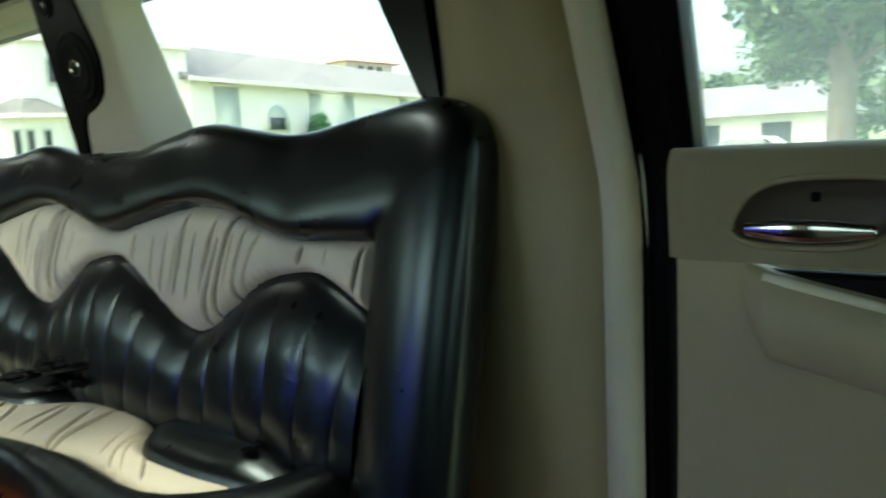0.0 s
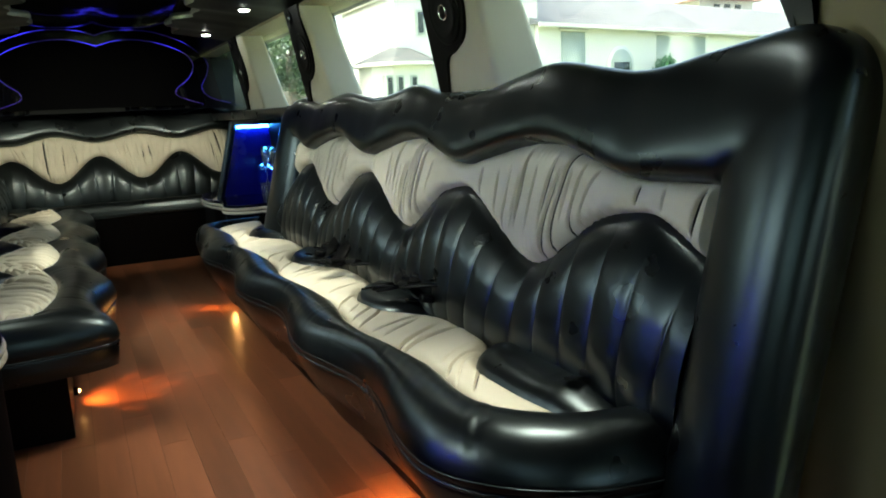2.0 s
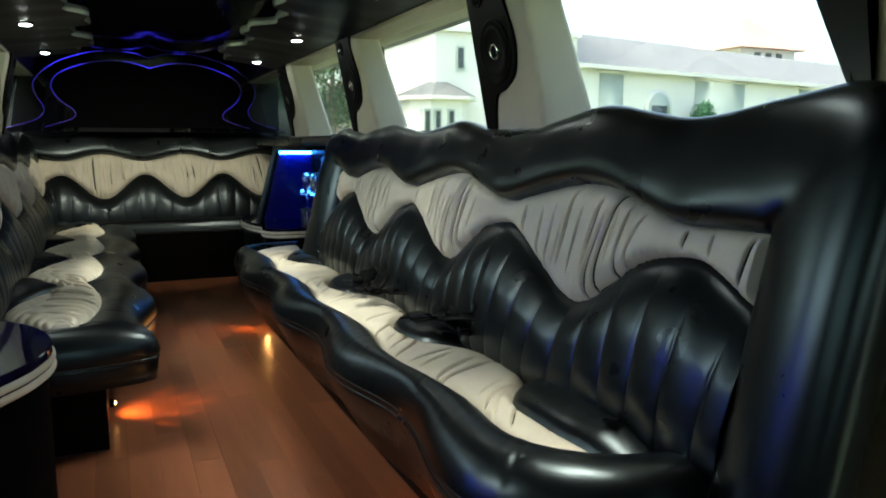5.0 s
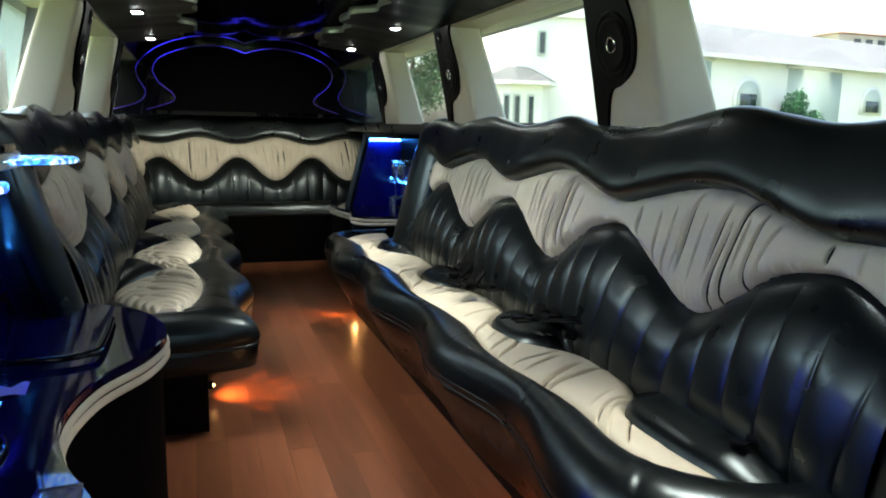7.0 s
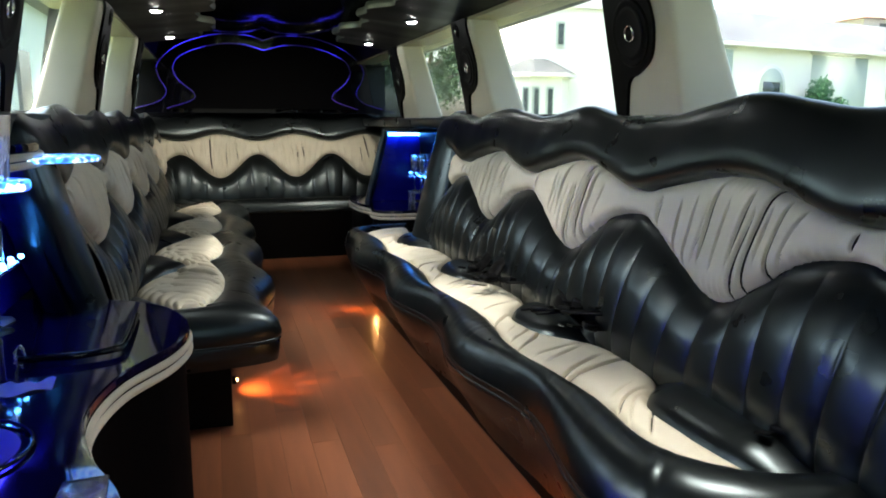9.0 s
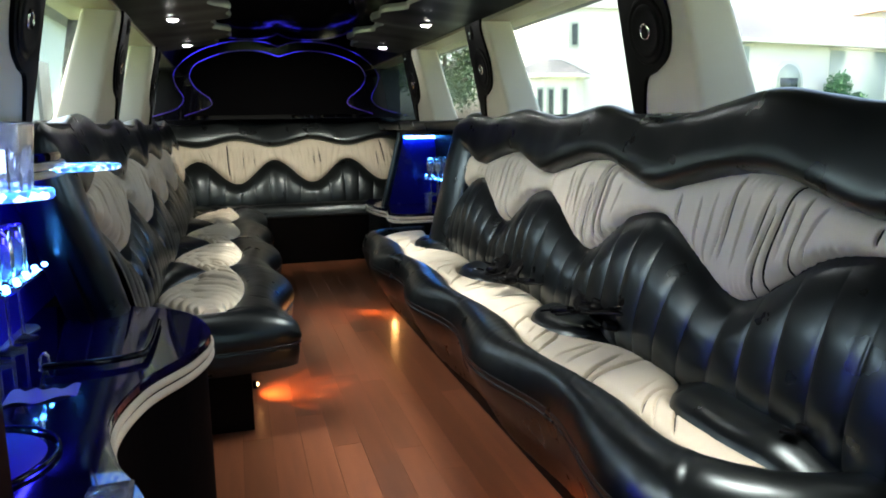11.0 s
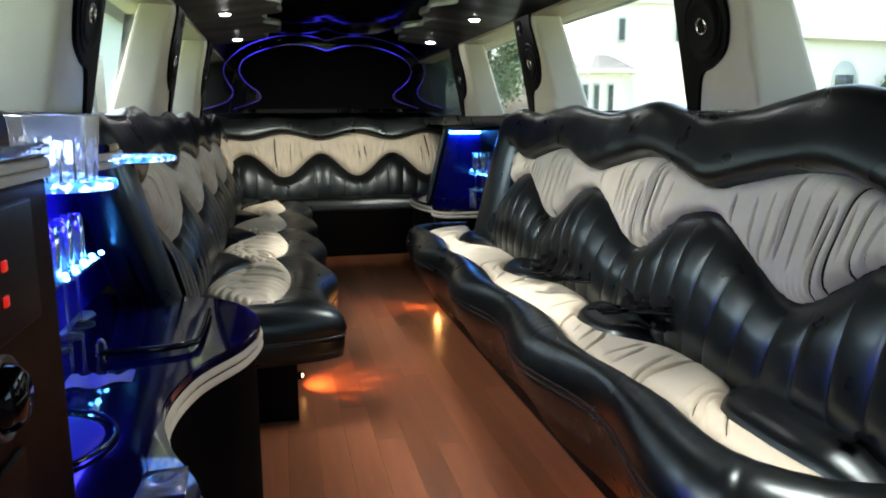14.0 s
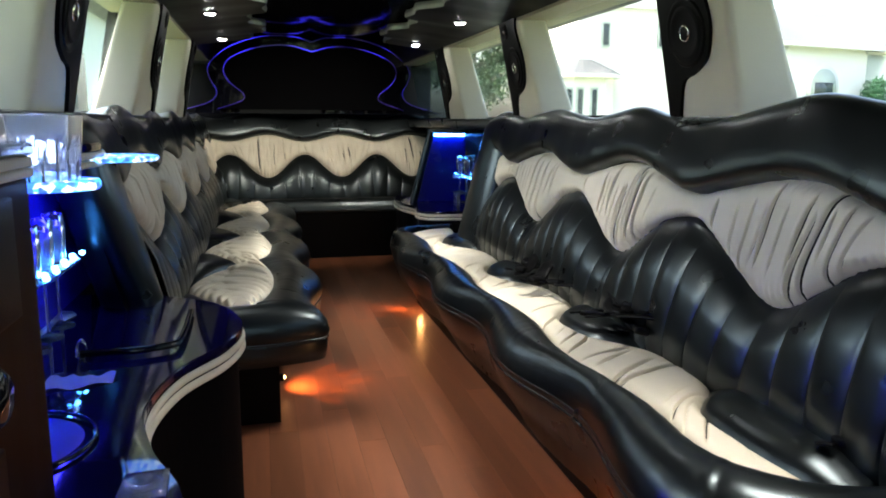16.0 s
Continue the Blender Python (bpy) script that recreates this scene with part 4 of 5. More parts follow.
def flute(x, y, z, h, group):
    g = thing("champagne_flute", "tall clear champagne flute lit blue in the bar", "glass", group, at=(x, y, z))
    k = h / 0.23
    part("bowl", lathe([(0.004, 0.105 * k), (0.014, 0.115 * k), (0.021, 0.14 * k), (0.0235, 0.18 * k), (0.022, h), (0.0208, h), (0.0222, 0.18 * k), (0.0198, 0.142 * k), (0.012, 0.12 * k), (0.0001, 0.113 * k)], 20, (x, y, z)), GLASS, g)
    part("stem", lathe([(0.004, 0.107 * k), (0.0035, 0.06 * k), (0.004, 0.012)], 12, (x, y, z)), GLASS, g)
    part("foot", lathe([(0.004, 0.012), (0.016, 0.005), (0.029, 0.003), (0.029, 0.0), (0.0001, 0.0)], 20, (x, y, z)), GLASS, g)
    return g


def tumbler(x, y, z, r, h, label):
    g = thing("tumbler", label, "glass", at=(x, y, z))

    prof = [(0.0, 0.0), (0.80, 0.0), (0.86, 0.03), (0.875, 0.10), (0.89, 0.22), (0.905, 0.34), (0.92, 0.46), (0.94, 0.58), (0.955, 0.70), (0.975, 0.85), (1.0, 0.99), (0.985, 1.0), (0.955, 0.99), (0.93, 0.85), (0.905, 0.60), (0.87, 0.34), (0.80, 0.20), (0.0, 0.17)]

    def wall(u, v):
        k = int(round(u * 17))
        rr, hh = prof[k]
        a = 2 * math.pi * v
        tall = 0.40 + 0.26 * abs(math.sin(5 * a))
        cut = 1 - (0.075 * abs(math.sin(10 * a)) ** 0.7 if 2 <= k <= 9 and hh < tall else 0)
        return (x + r * rr * cut * math.cos(a), y + r * rr * cut * math.sin(a), z + h * hh)

    body = part("cut_glass", sheet(wall, 17, 160, False, True), FROST, g, smooth=False)
    part("rim", tube([(x + r * 0.985 * math.cos(a), y + r * 0.985 * math.sin(a), z + h * 0.995) for a in [2 * math.pi * k / 40 for k in range(40)]], 0.0012, 6, True), GLASS, g, "polished rim")
    return g


for k in range(3):
    flute(-0.712, 2.74 + 0.095 * k, 0.512, 0.255, "flutes in the bar")
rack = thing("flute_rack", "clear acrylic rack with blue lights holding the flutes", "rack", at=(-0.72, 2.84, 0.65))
part("shelf", slab([(-0.763, 2.66), (-0.69, 2.68), (-0.668, 2.74), (-0.672, 2.84), (-0.665, 2.95), (-0.69, 3.02), (-0.763, 3.03)], 0.652, 0.662, 0.002), ACRYLIC, rack)
# Pale thin strip on the counter along the back panel.
part("base", slab([(-0.743, 2.84), (-0.722, 2.86), (-0.726, 2.91), (-0.715, 2.96), (-0.700, 3.02), (-0.715, 3.05), (-0.743, 3.06)], 0.5124, 0.516, 0.001), LILAC, rack, "pale thin strip at the feet of the flutes")
for k in range(9):
    part("led", lathe([(0.0001, 0.008), (0.006, 0.006), (0.007, 0.0), (0.0001, -0.004)], 8, (-0.672 - 0.012 * (k % 2), 2.70 + 0.037 * k, 0.664)), CYAN, rack, "blue light point")

for nm, x, y, z, r, lab in (("acrylic_tray", -0.492, 2.085, 0.891, 0.052, "clear acrylic tray holding a tumbler, edge lit blue"), ("acrylic_tray", -0.585, 2.90, 0.882, 0.105, "round clear acrylic shelf glowing blue at its edge")):
    tr = thing(nm, lab, "tray", "acrylic trays", at=(x, y, z))
    part("disc", lathe([(0.0001, 0.0), (r * 0.96, 0.0), (r, 0.003), (r, 0.008), (r * 0.97, 0.011), (0.0001, 0.011)], 40, (x, y, z)), EDGELIT, tr, "edge-lit blue acrylic disc")
    part("bracket", box(min(x, -0.60) - 0.05, x - r * 0.5, y - 0.012, y + 0.012, z - 0.008, z - 0.001, 0.002), CHROME, tr)
# Added point lamp inside the tumbler to brighten its glass.
tumbler_fill = new("tumbler_fill", bpy.data.lights.new("tumbler_fill", "POINT"))
tumbler_fill.data.energy, tumbler_fill.data.color, tumbler_fill.data.shadow_soft_size = 0.0045, (0.35, 0.5, 1.0), 0.012
tumbler_fill.location = (-0.497, 2.068, 0.935)
tumbler(-0.497, 2.068, 0.9022, 0.0465, 0.072, "clear cut-glass tumbler standing on the acrylic tray")
coaster = thing("coaster", "small clear glass coaster lying on the bar counter", "coaster", at=(-0.415, 2.10, 0.512))
part("plate", slab([(-0.448, 2.062), (-0.388, 2.066), (-0.392, 2.140), (-0.446, 2.136)], 0.5125, 0.5165, 0.0015), ACRYLIC, coaster)
part("ring", tube([(-0.418 + 0.022 * math.cos(a), 2.101 + 0.022 * math.sin(a), 0.5172) for a in [2 * math.pi * k / 36 for k in range(36)]], 0.0022, 6, True), GLASS, coaster, "raised round ring")

# ---- far niche beside the long bench ----
niche = thing("glass_niche", "black bar niche with blue strip light and cream-banded counter", "bar", at=(0.75, 5.4, 0))
NF = smooth_line([(0.60, 6.02, 0), (0.555, 5.80, 0), (0.565, 5.55, 0), (0.60, 5.38, 0), (0.58, 5.22, 0), (0.64, 5.12, 0), (0.80, 5.10, 0), (0.92, 5.10, 0)], 8)
part("counter", slab([(p.x, p.y) for p in NF] + [(0.93, 6.02)], 0.464, 0.478, 0.003), COUNTER, niche, smooth=False)
part("counter_body", slab([(p.x + 0.014, p.y + 0.004) for p in NF] + [(0.95, 6.02)], 0.0, 0.464), BLACK, niche, smooth=False)
stripes(niche, [Vector(p) for p in NF], 0.424, 0.464)
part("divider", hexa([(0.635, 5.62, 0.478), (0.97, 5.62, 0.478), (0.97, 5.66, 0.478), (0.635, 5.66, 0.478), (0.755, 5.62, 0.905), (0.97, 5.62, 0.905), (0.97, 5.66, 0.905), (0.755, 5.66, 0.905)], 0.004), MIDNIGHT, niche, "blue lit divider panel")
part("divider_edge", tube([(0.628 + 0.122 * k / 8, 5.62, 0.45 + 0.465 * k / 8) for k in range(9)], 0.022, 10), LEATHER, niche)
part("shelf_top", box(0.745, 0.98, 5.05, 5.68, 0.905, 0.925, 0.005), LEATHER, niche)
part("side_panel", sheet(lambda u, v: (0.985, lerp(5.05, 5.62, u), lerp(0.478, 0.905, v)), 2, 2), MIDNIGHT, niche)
stand = thing("glass_stand", "clear acrylic stand lit by small blue lights in the niche", "stand", at=(0.9, 5.38, 0.478))
part("shelf", box(0.84, 0.975, 5.28, 5.46, 0.552, 0.558, 0.002), ACRYLIC, stand)
for x in (0.85, 0.965):
    part("leg", box(x - 0.004, x + 0.004, 5.30, 5.44, 0.478, 0.552, 0.001), ACRYLIC, stand)
part("rack_bar", box(0.85, 0.98, 5.455, 5.463, 0.635, 0.662, 0.002), ACRYLIC, stand)
for k in range(7):
    part("led", lathe([(0.0001, 0.006), (0.005, 0.004), (0.006, 0.0), (0.0001, -0.003)], 8, (0.862 + 0.018 * k, 5.452 - 0.004 * (k % 2), 0.664 - 0.008 * k + 0.004 * (k % 3))), CYAN, stand, "blue light point")
part("blue_strip", box(0.765, 0.985, 5.60, 5.612, 0.880, 0.897, 0.002), CYAN, niche, "bright blue light strip")
for k in range(3):
    flute(0.875 + 0.036 * k, 5.40 - 0.035 * (k % 2), 0.558, 0.215, "glasses in the far niche")

# ---- amber lamps low on the benches ----
# The third one stands in for an amber glint on the bolster corner.
for x, y, z, sx in ((-0.219, 3.78, 0.135, 1), (-0.219, 3.78, 0.055, 1), (-0.088, 3.47, 0.325, 1), (0.522, 4.81, 0.068, -1), (0.522, 2.68, 0.073, -1)):
    fl = thing("floor_lamp", "small amber courtesy lamp low on the bench base", "lamp", "amber courtesy lamps", at=(x, y, z))
    part("housing", box(x - 0.008, x + 0.008, y - 0.010, y + 0.010, z - 0.013, z + 0.013, 0.003), BLACK, fl)
    part("lens", lathe([(0.0001, sx * 0.014), (0.004, sx * 0.013), (0.007, sx * 0.008)], 12, (x, y, z), "x"), AMBER if sx < 0 else DIM_AMBER, fl)


def amber(x, y, z, tx, ty, power, cone):
    la = new("amber_spot", bpy.data.lights.new("amber_spot", "SPOT"))
    la.data.energy, la.data.color, la.data.spot_size, la.data.spot_blend, la.data.shadow_soft_size = power, (1.0, 0.33, 0.08), radians(cone), 0.9, 0.012
    la.matrix_world = look((x, y, z), (tx, ty, 0))


for tx, ty, power in ((-0.06, 3.66, 2.2), (0.0, 3.74, 3.0), (0.06, 3.83, 3.8), (0.02, 3.92, 3.0), (-0.04, 4.00, 2.2)):
    amber(-0.205, 3.80, 0.085, tx, ty, power, 10)
amber(-0.205, 3.80, 0.085, -0.10, 3.83, 0.9, 110)
amber(0.508, 4.81, 0.068, 0.34, 4.90, 1.1, 60)
amber(0.508, 4.81, 0.068, 0.20, 4.74, 0.9, 24)
amber(0.508, 2.68, 0.073, 0.40, 2.60, 0.30, 110)

# ---- seat belts ----
def belt(pts, width, label):
    b = thing("seat_belt", label, "seat belt", "bench seat belts", at=pts[0])
    line = smooth_line(pts, 8)
    n = len(line) - 1

    def strap(u, v):
        i = int(round(u * n))
        t = (line[min(i + 1, n)] - line[max(i - 1, 0)]).normalized()
        side = t.cross(Vector((0.05, 0.05, 1))).normalized()
        up = side.cross(t)
        a = 2 * math.pi * v
        return line[i] + side * (width / 2) * math.cos(a) + up * 0.0055 * math.sin(a)

    part("strap", sheet(strap, n, 8, False, True), BLACK, b)
    return b


def buckle(owner, x, y, z, rz):
    bm = box(-0.030, 0.030, -0.018, 0.018, -0.010, 0.010, 0.007)
    bmesh.ops.transform(bm, verts=bm.verts, matrix=pose(x, y, z, 12, 8, rz))
    part("buckle", bm, BLACK, owner, "black plastic buckle")
    bm = box(-0.012, 0.018, -0.012, 0.012, -0.003, 0.003, 0.002)
    bmesh.ops.transform(bm, verts=bm.verts, matrix=pose(x - 0.04, y + 0.01, z, 12, 8, rz + 20))
    part("tongue", bm, BLACK, owner)


b = belt([(0.735, 3.72, 0.44), (0.69, 3.70, 0.47), (0.66, 3.62, 0.455), (0.70, 3.54, 0.465), (0.72, 3.45, 0.44)], 0.045, "black seat belt lying loose on the seat")
buckle(b, 0.66, 3.63, 0.468, 40)
b = belt([(0.74, 3.30, 0.44), (0.70, 3.28, 0.46), (0.65, 3.34, 0.452)], 0.045, "black seat belt lying loose on the seat")
buckle(b, 0.655, 3.36, 0.455, 110)
b = belt([(0.74, 3.12, 0.44), (0.71, 3.06, 0.49), (0.69, 2.98, 0.47), (0.67, 2.90, 0.455), (0.66, 2.82, 0.445)], 0.045, "black seat belt with buckle bunched at the seat back")
buckle(b, 0.655, 2.80, 0.452, 70)
buckle(b, 0.70, 2.93, 0.48, 30)
b = belt([(0.73, 2.86, 0.44), (0.71, 2.84, 0.475), (0.73, 2.76, 0.47), (0.74, 2.70, 0.44)], 0.045, "black seat belt with buckle bunched at the seat back")
buckle(b, 0.715, 2.80, 0.495, 80)
b = belt([(0.745, 3.02, 0.44), (0.70, 3.03, 0.475), (0.665, 2.98, 0.46), (0.68, 2.93, 0.452), (0.72, 2.95, 0.45)], 0.048, "black seat belt looped on the seat")
for pts, where, turn in (
    ([(0.745, 3.66, 0.46), (0.70, 3.62, 0.50), (0.64, 3.58, 0.46), (0.60, 3.55, 0.445), (0.63, 3.50, 0.455)], (0.605, 3.56, 0.462), 65),
    ([(0.745, 3.44, 0.47), (0.69, 3.47, 0.505), (0.635, 3.44, 0.465), (0.60, 3.40, 0.448)], (0.60, 3.39, 0.458), 20),
    ([(0.75, 2.98, 0.47), (0.71, 2.94, 0.485), (0.665, 2.90, 0.475), (0.62, 2.93, 0.46), (0.595, 2.97, 0.448)], (0.60, 2.97, 0.458), 130),
    ([(0.75, 2.80, 0.46), (0.70, 2.78, 0.485), (0.66, 2.83, 0.48), (0.64, 2.88, 0.47), (0.66, 2.92, 0.455)], (0.645, 2.90, 0.47), 95),
):
    b = belt(pts, 0.052, "black seat belt crumpled on the seat by the backrest")
    buckle(b, *where, turn)
b = belt([(0.735, 2.24, 0.425), (0.705, 2.20, 0.434), (0.69, 2.15, 0.432)], 0.03, "black seat belt stub with steel tongue")
buckle(b, 0.69, 2.14, 0.437, 100)

# ---- outside ----
GZ = -0.65
ground = part("ground", slab([(-900, -900), (900, -900), (900, 900), (-900, 900)], GZ - 0.2, GZ), LAWN, None, smooth=False)
tagged(ground, "pale lawn and drive reaching the horizon", "ground", kind="structure")
road = part("road", slab([(4, -60), (9, -60), (9, 90), (4, 90)], GZ, GZ + 0.01), ASPHALT, None, smooth=False)
tagged(road, "pale grey asphalt road beside the car", "road", kind="structure")

church = thing("church", "white stucco church with tower, low bay and grey shingle roof", "church", at=(20, 31, GZ))
WA = math.atan(0.2)
WT = Matrix.Translation((20.2, 31, 0)) @ Matrix.Rotation(WA, 4, "Z")


def wing(bm):
    bmesh.ops.transform(bm, verts=bm.verts, matrix=WT)
    return bm


def arch(a, w, z0, z1, y0, y1, n=10):
    """An arched plate in the plane of the wing wall."""
    r = w / 2
    pts = [(a - r, 0, z0), (a + r, 0, z0)] + [(a + r * math.cos(math.pi * k / n), 0, z1 - r + r * math.sin(math.pi * k / n)) for k in range(n + 1)]
    return plate(pts, y0, y1)


part("wall", wing(box(0, 40, 0, 10, GZ, 4.62)), STUCCO, church, smooth=False)
part("roof", wing(hexa([(-0.3, -0.45, 4.62), (40.3, -0.45, 4.62), (40.3, 10.4, 4.62), (-0.3, 10.4, 4.62), (-0.3, 4.8, 7.05), (40.3, 4.8, 7.05), (40.3, 5.2, 7.05), (-0.3, 5.2, 7.05)])), SHINGLE, church, smooth=False)
part("eave_board", wing(box(-0.35, 40.35, -0.5, -0.38, 4.5, 4.68)), STUCCO, church, smooth=False)
for k in range(5):
    a = 2.4 + 10.5 * k
    for c in ((a,) if k == 0 else (a - 1.5,)):
        w = 1.7 if k == 0 else 4.6
        d = part("recess", wing(box(c - w / 2, c + w / 2, -0.05, 0.03, GZ, 4.40)), SHUTTER, church, "sage recessed panel")
        part("lintel", wing(box(c - w / 2 - 0.15, c + w / 2 + 0.15, -0.14, 0.02, 4.36, 4.50)), STUCCO, d)
for a in (6.0, 16.65, 27.2, 37.5):
    fr = part("window", wing(arch(a, 2.1, 2.2, 3.75, -0.12, 0.02)), STUCCO, church, "arched window")
    part("glass", wing(arch(a, 1.75, 2.25, 3.58, -0.13, -0.05)), SHUTTER, fr)
    part("sill", wing(box(a - 0.62, a + 0.62, -0.145, 0.0, 2.30, 2.92)), SHADE_GLASS, fr)
part("end_stack", box(18.6, 20.3, 31.2, 33.0, GZ, 5.9), STUCCO, church, smooth=False)
part("stack_cap", box(18.45, 20.45, 31.05, 33.1, 5.9, 6.1), STUCCO, church, smooth=False)
part("tower", box(13.4, 19.0, 32.2, 39, GZ, 5.95), STUCCO, church, smooth=False)
part("tower_cornice", box(13.2, 19.2, 32.0, 39.2, 5.95, 6.2), STUCCO, church, smooth=False)
part("tower_top", box(14.4, 18.6, 33.0, 38.4, 6.2, 15), STUCCO, church, smooth=False)
for x, z0, z1 in ((14.65, 4.25, 5.35), (14.65, 6.7, 7.6), (17.4, 4.25, 5.35)):
    fr = part("window", box(x - 0.22, x + 0.22, 32.12 if z0 < 6 else 32.92, 32.3 if z0 < 6 else 33.05, z0, z1), SHUTTER, church, "narrow tower window", smooth=False)
    part("pane", box(x - 0.13, x + 0.13, 32.10 if z0 < 6 else 32.90, 32.2 if z0 < 6 else 33.0, z0 + 0.1, z1 - 0.1), SHADE_GLASS, fr, smooth=False)
bay = [(11.95, 33.2), (11.95, 31.6), (12.65, 30.9), (14.15, 30.9), (14.85, 31.6), (14.85, 33.2)]
part("bay_wall", slab(bay, GZ, 2.9), STUCCO, church, smooth=False)


def bay_cap(u, v):
    pts = [(11.6, 33.3), (11.6, 31.45), (12.5, 30.5), (14.3, 30.5), (15.2, 31.45), (15.2, 33.3)]
    x, y = pts[int(round(u * 5))]
    return (lerp(x, 13.9, v), lerp(y, 32.9, v), lerp(3.0, 4.0, v))


part("bay_roof", sheet(bay_cap, 5, 4), DARKSHINGLE, church, smooth=False)
part("bay_eave", slab([(11.6, 33.3), (11.6, 31.45), (12.5, 30.5), (14.3, 30.5), (15.2, 31.45), (15.2, 33.3)], 2.86, 3.0), STUCCO, church, smooth=False)
for x in (12.45, 12.95, 13.6):
    fr = part("window", box(x - 0.17, x + 0.17, 30.82, 31.3, 0.9, 2.45), SHUTTER, church, "narrow bay window", smooth=False)
    part("pane", box(x - 0.10, x + 0.10, 30.79, 31.2, 1.0, 2.35), SHADE_GLASS, fr, smooth=False)
fr = part("window", box(14.80, 14.91, 31.8, 32.5, 1.2, 2.3), SHUTTER, church, smooth=False)

cup = thing("far_pavilion", "low pavilion with a pink clay tile pyramid roof", "building", at=(49.4, 49, GZ))
part("wall", box(46.4, 52.4, 46.6, 52, GZ, 8.6), STUCCO, cup, smooth=False)
part("roof", hexa([(45.6, 45.9, 8.6), (53.2, 45.9, 8.6), (53.2, 52.7, 8.6), (45.6, 52.7, 8.6), (49.2, 49.2, 11.5), (49.5, 49.2, 11.5), (49.5, 49.5, 11.5), (49.2, 49.5, 11.5)]), TILE, cup, smooth=False)
for x in (48.2, 49.4, 50.6):
    part("vent", box(x - 0.3, x + 0.3, 46.5, 46.7, 7.7, 8.3), SHADE_GLASS, cup, smooth=False)


def leaves(cx, cy, cz, rx, ry, rz, count, size, seed):
    """Many small leaf clumps in an uneven crown."""
    rnd = random.Random(seed)
    verts, faces = [], []
    lobes = [(rnd.uniform(-0.6, 0.6), rnd.uniform(-0.6, 0.6), rnd.uniform(-0.6, 0.65), rnd.uniform(0.18, 0.42)) for _ in range(22)]
    while len(faces) < count:
        lx, ly, lz, lr = rnd.choice(lobes)
        a, b = rnd.uniform(0, 2 * math.pi), math.acos(rnd.uniform(-1, 1))
        k = lr * rnd.uniform(0.3, 1.05)
        p = Vector((cx + rx * (lx + k * math.sin(b) * math.cos(a)), cy + ry * (ly + k * math.sin(b) * math.sin(a)), cz + rz * (lz + k * math.cos(b))))
        u = Vector((rnd.gauss(0, 1), rnd.gauss(0, 1), rnd.gauss(0, 1))).normalized()
        w = u.cross(Vector((rnd.gauss(0, 1), rnd.gauss(0, 1), rnd.gauss(0, 1)))).normalized()
        s = size * rnd.uniform(0.5, 1.3)
        n = len(verts)
        verts += [p - u * s, p + w * s * 0.5, p + u * s, p - w * s * 0.5]
        faces.append((n, n + 1, n + 2, n + 3))
    me = bpy.data.meshes.new("leaves")
    me.from_pydata([tuple(v) for v in verts], [], faces)
    me.update()
    return me


def tree(x, y, h, r, trunk, seed, label):
    t = thing("tree", label, "tree", "trees outside", at=(x, y, GZ))
    rnd = random.Random(seed)
    n = 12
    bend = [(rnd.uniform(-0.15, 0.15) * k / n * h * 0.15, rnd.uniform(-0.15, 0.15) * k / n * h * 0.15) for k in range(n + 1)]

    def stem(u, v):
        i = int(round(u * n))
        rr = trunk * (1.25 - 0.9 * u) * (1 + 0.35 * max(0, 0.12 - u) / 0.12)
        a = 2 * math.pi * v
        return (x + bend[i][0] + rr * math.cos(a), y + bend[i][1] + rr * math.sin(a), GZ + h * 0.75 * u)

    part("trunk", sheet(stem, n, 10, False, True), BARK, t)
    for k in range(6):
        a = k * 2.4 + rnd.uniform(-0.4, 0.4)
        z = GZ + h * rnd.uniform(0.3, 0.6)
        L = r * rnd.uniform(0.6, 0.9)
        pts = [(x, y, z), (x + 0.5 * L * math.cos(a), y + 0.5 * L * math.sin(a), z + 0.35 * L), (x + L * math.cos(a), y + L * math.sin(a), z + 0.55 * L)]
        part("limb", tube(smooth_line(pts, 4), trunk * 0.28, 6), BARK, t)
    part("crown", leaves(x, y, GZ + h * 0.72, r * 1.25, r * 1.25, h * 0.42, 15000, r * 0.042, seed), LEAF, t, "leafy green crown", smooth=False)
    return t


tree(9.2, 34.5, 7.0, 2.6, 0.22, 5, "leafy green tree beside the church bay")
tree(6.0, 41, 8.0, 3.2, 0.25, 6, "leafy green tree beyond the church")
tree(18.5, 4.1, 8.5, 3.1, 0.30, 7, "tall shade tree with a pale trunk by the road")
tree(27, 5.6, 7.5, 2.6, 0.22, 8, "leafy green tree behind the road")
bush = thing("bush", "round dark green bush in front of the church wall", "bush", at=(29.5, 31.9, GZ))
part("foliage", leaves(29.3, 31.9, 1.4, 1.5, 1.2, 2.0, 12000, 0.075, 31), HEDGE, bush, smooth=False)
for k in range(9):
    x = 60 + 3 * math.sin(k * 2.1)
    y = -12 + 8.5 * k
    wd = tagged(part("far_woods", leaves(x, y, 2.2, 4.5, 5.5, 4.2, 1500, 0.5, 40 + k), LEAF, None, smooth=False), "hazy line of far green trees", "trees", "far tree line", "stuff")

house = thing("house", "low pale bungalow with grey roof across the road", "house", at=(42, 13, GZ))
part("wall", box(40, 46, 8, 20, GZ, 1.7), STUCCO, house, smooth=False)
part("roof", hexa([(39.3, 7.3, 1.7), (46.7, 7.3, 1.7), (46.7, 20.7, 1.7), (39.3, 20.7, 1.7), (42.8, 9.5, 3.4), (43.2, 9.5, 3.4), (43.2, 18.5, 3.4), (42.8, 18.5, 3.4)]), SHINGLE, house, smooth=False)
for y in (10.5, 14, 17.5):
    part("window", box(39.9, 40.1, y - 0.7, y + 0.7, 0.2, 1.3), SHADE_GLASS, house, smooth=False)

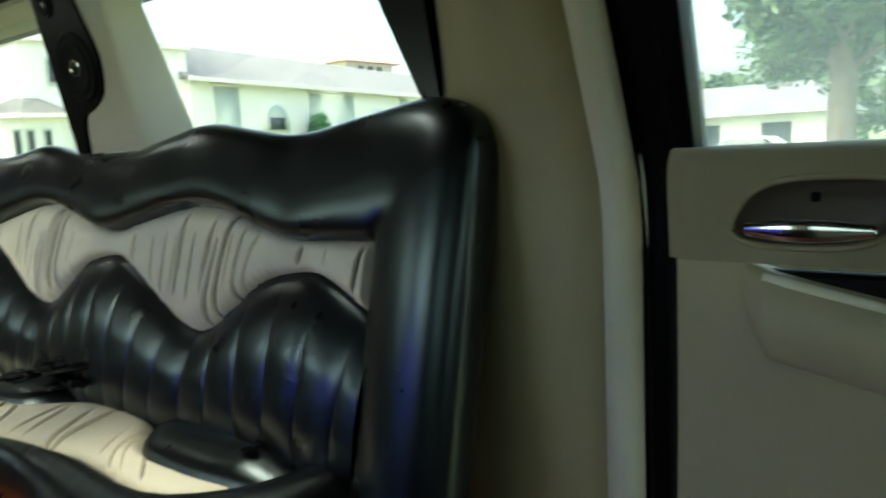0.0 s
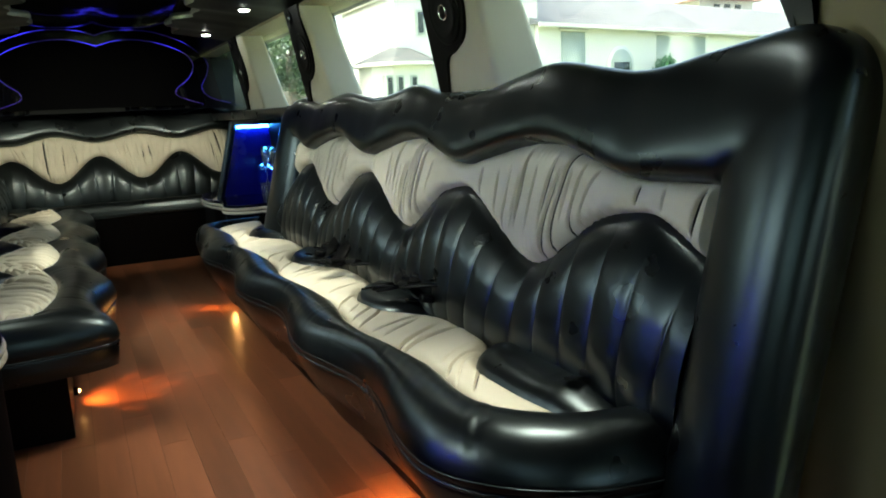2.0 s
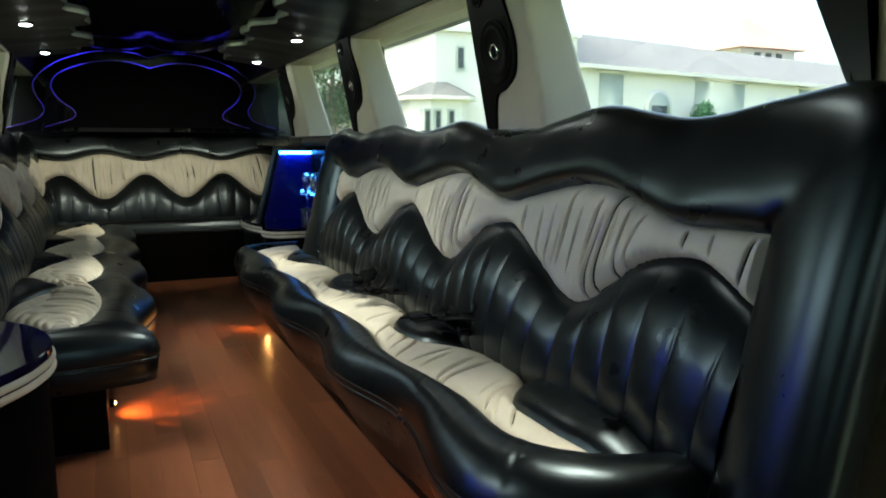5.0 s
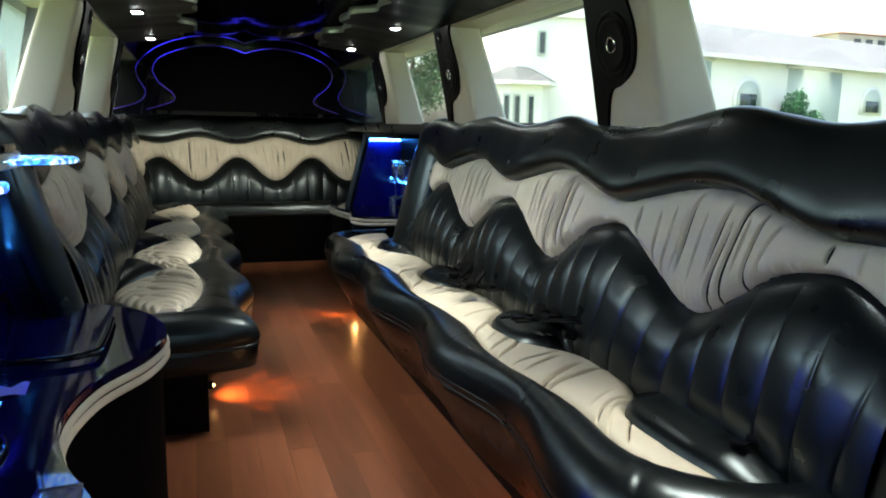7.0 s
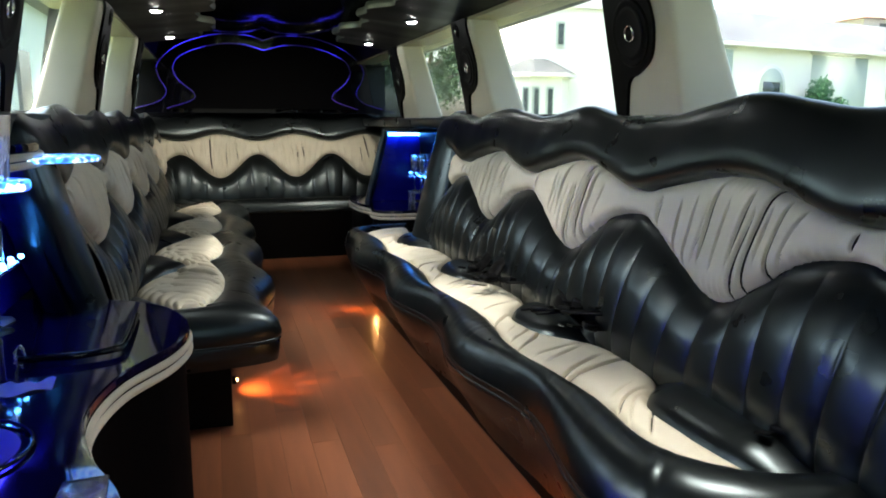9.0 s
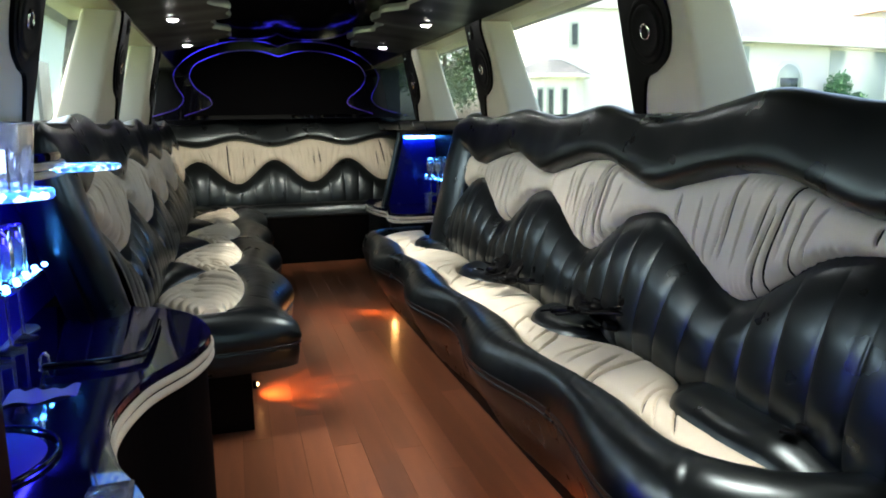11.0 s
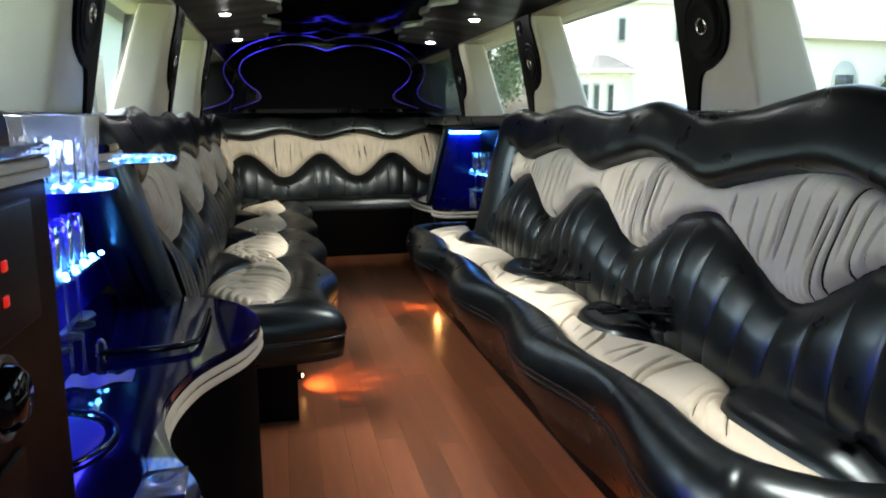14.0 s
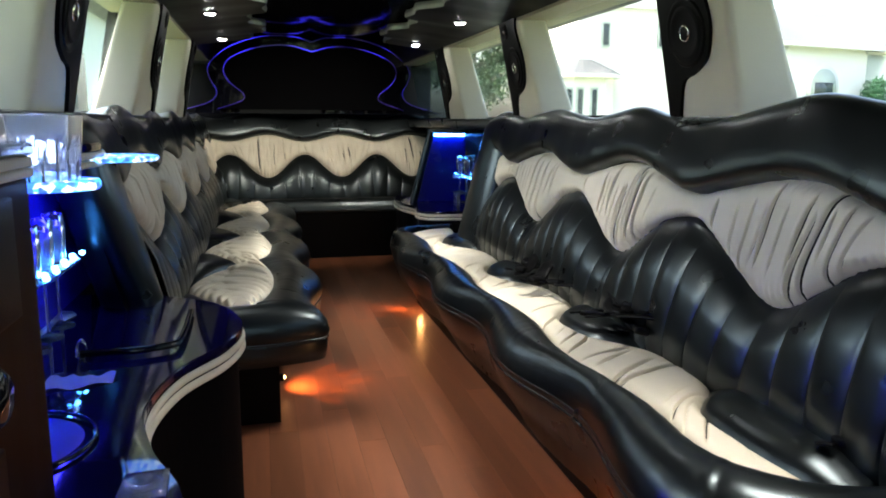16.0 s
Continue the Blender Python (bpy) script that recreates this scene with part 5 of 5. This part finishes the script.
# White house in a darker sage colour, so its wall reads as shaded.
toned_house = thing("toned_house", "white house toned darker as if shaded, grey roof, beyond the far windows", "house", at=(-9, 26, GZ))
part("wall", box(-14, -5.2, 22, 36, GZ, 4.2), SHUTTER, toned_house, smooth=False)
part("roof", hexa([(-14.4, 21.4, 4.2), (-4.8, 21.4, 4.2), (-4.8, 36.6, 4.2), (-14.4, 36.6, 4.2), (-9.8, 21.4, 6.2), (-9.4, 21.4, 6.2), (-9.4, 36.6, 6.2), (-9.8, 36.6, 6.2)]), SHINGLE, toned_house, smooth=False)
for y in (24, 28, 32):
    part("window", box(-5.25, -5.1, y - 0.6, y + 0.6, 1.2, 2.8), SHADE_GLASS, toned_house, smooth=False)

car = thing("parked_car", "white saloon car parked across the road", "car", at=(24, 7.6, GZ))


def car_body(u, v):
    prof = [(-2.2, 0.35), (-2.25, 0.75), (-1.9, 0.92), (-1.35, 0.97), (-0.75, 1.40), (0.3, 1.45), (1.1, 1.05), (1.9, 0.95), (2.25, 0.80), (2.3, 0.35)]
    i = u * (len(prof) - 1)
    k = min(int(i), len(prof) - 2)
    a, z = lerp(prof[k][0], prof[k + 1][0], i - k), lerp(prof[k][1], prof[k + 1][1], i - k)
    w = 0.88 - 0.16 * max(0, (z - 0.95) / 0.5)
    t = 2 * v - 1
    return (24 + w * t, 7.6 + a, GZ + 0.3 + (z - 0.3) * (1 - 0.06 * t ** 4))


part("body", sheet(car_body, 36, 10), CARPAINT, car)
for sx in (-1, 1):
    part("side", hexa([(24 + sx * 0.82, 5.4, GZ + 0.32), (24 + sx * 0.88, 5.4, GZ + 0.32), (24 + sx * 0.88, 9.85, GZ + 0.32), (24 + sx * 0.82, 9.85, GZ + 0.32), (24 + sx * 0.80, 5.45, GZ + 0.93), (24 + sx * 0.87, 5.45, GZ + 0.93), (24 + sx * 0.87, 9.8, GZ + 0.93), (24 + sx * 0.80, 9.8, GZ + 0.93)], 0.03), CARPAINT, car)
    part("side_window", hexa([(24 + sx * 0.80, 6.6, GZ + 0.94), (24 + sx * 0.86, 6.5, GZ + 0.94), (24 + sx * 0.86, 8.7, GZ + 0.94), (24 + sx * 0.80, 8.6, GZ + 0.94), (24 + sx * 0.70, 7.0, GZ + 1.36), (24 + sx * 0.74, 7.0, GZ + 1.36), (24 + sx * 0.74, 8.0, GZ + 1.36), (24 + sx * 0.70, 8.0, GZ + 1.36)], 0.01), SHADE_GLASS, car)
    for yy in (6.2, 9.0):
        part("wheel", lathe([(0.0001, 0.11), (0.2, 0.11), (0.3, 0.1), (0.32, 0.0), (0.3, -0.1)], 20, (24 + sx * 0.82, yy, GZ + 0.32), "x"), RUBBER, car)

# ---- floor planks ----
rnd = random.Random(4)
meshes = {}
WID, x = 0.088, -0.62
while x < 0.84:
    y = 0.2 - rnd.uniform(0, 0.9)
    while y < FLOOR_END + 0.3:
        L = rnd.choice((0.62, 0.86, 1.1))
        if L not in meshes:
            me = bpy.data.meshes.new("plank")
            bm = box(0.0003, WID - 0.0003, 0.0003, L - 0.0003, -0.0035, 0.0)
            bm.to_mesh(me)
            bm.free()
            me.materials.append(WOOD)
            meshes[L] = me
        pl = new("plank", meshes[L])
        pl.parent, pl.location = floor, (x, y, 0)
        y += L
    x += WID
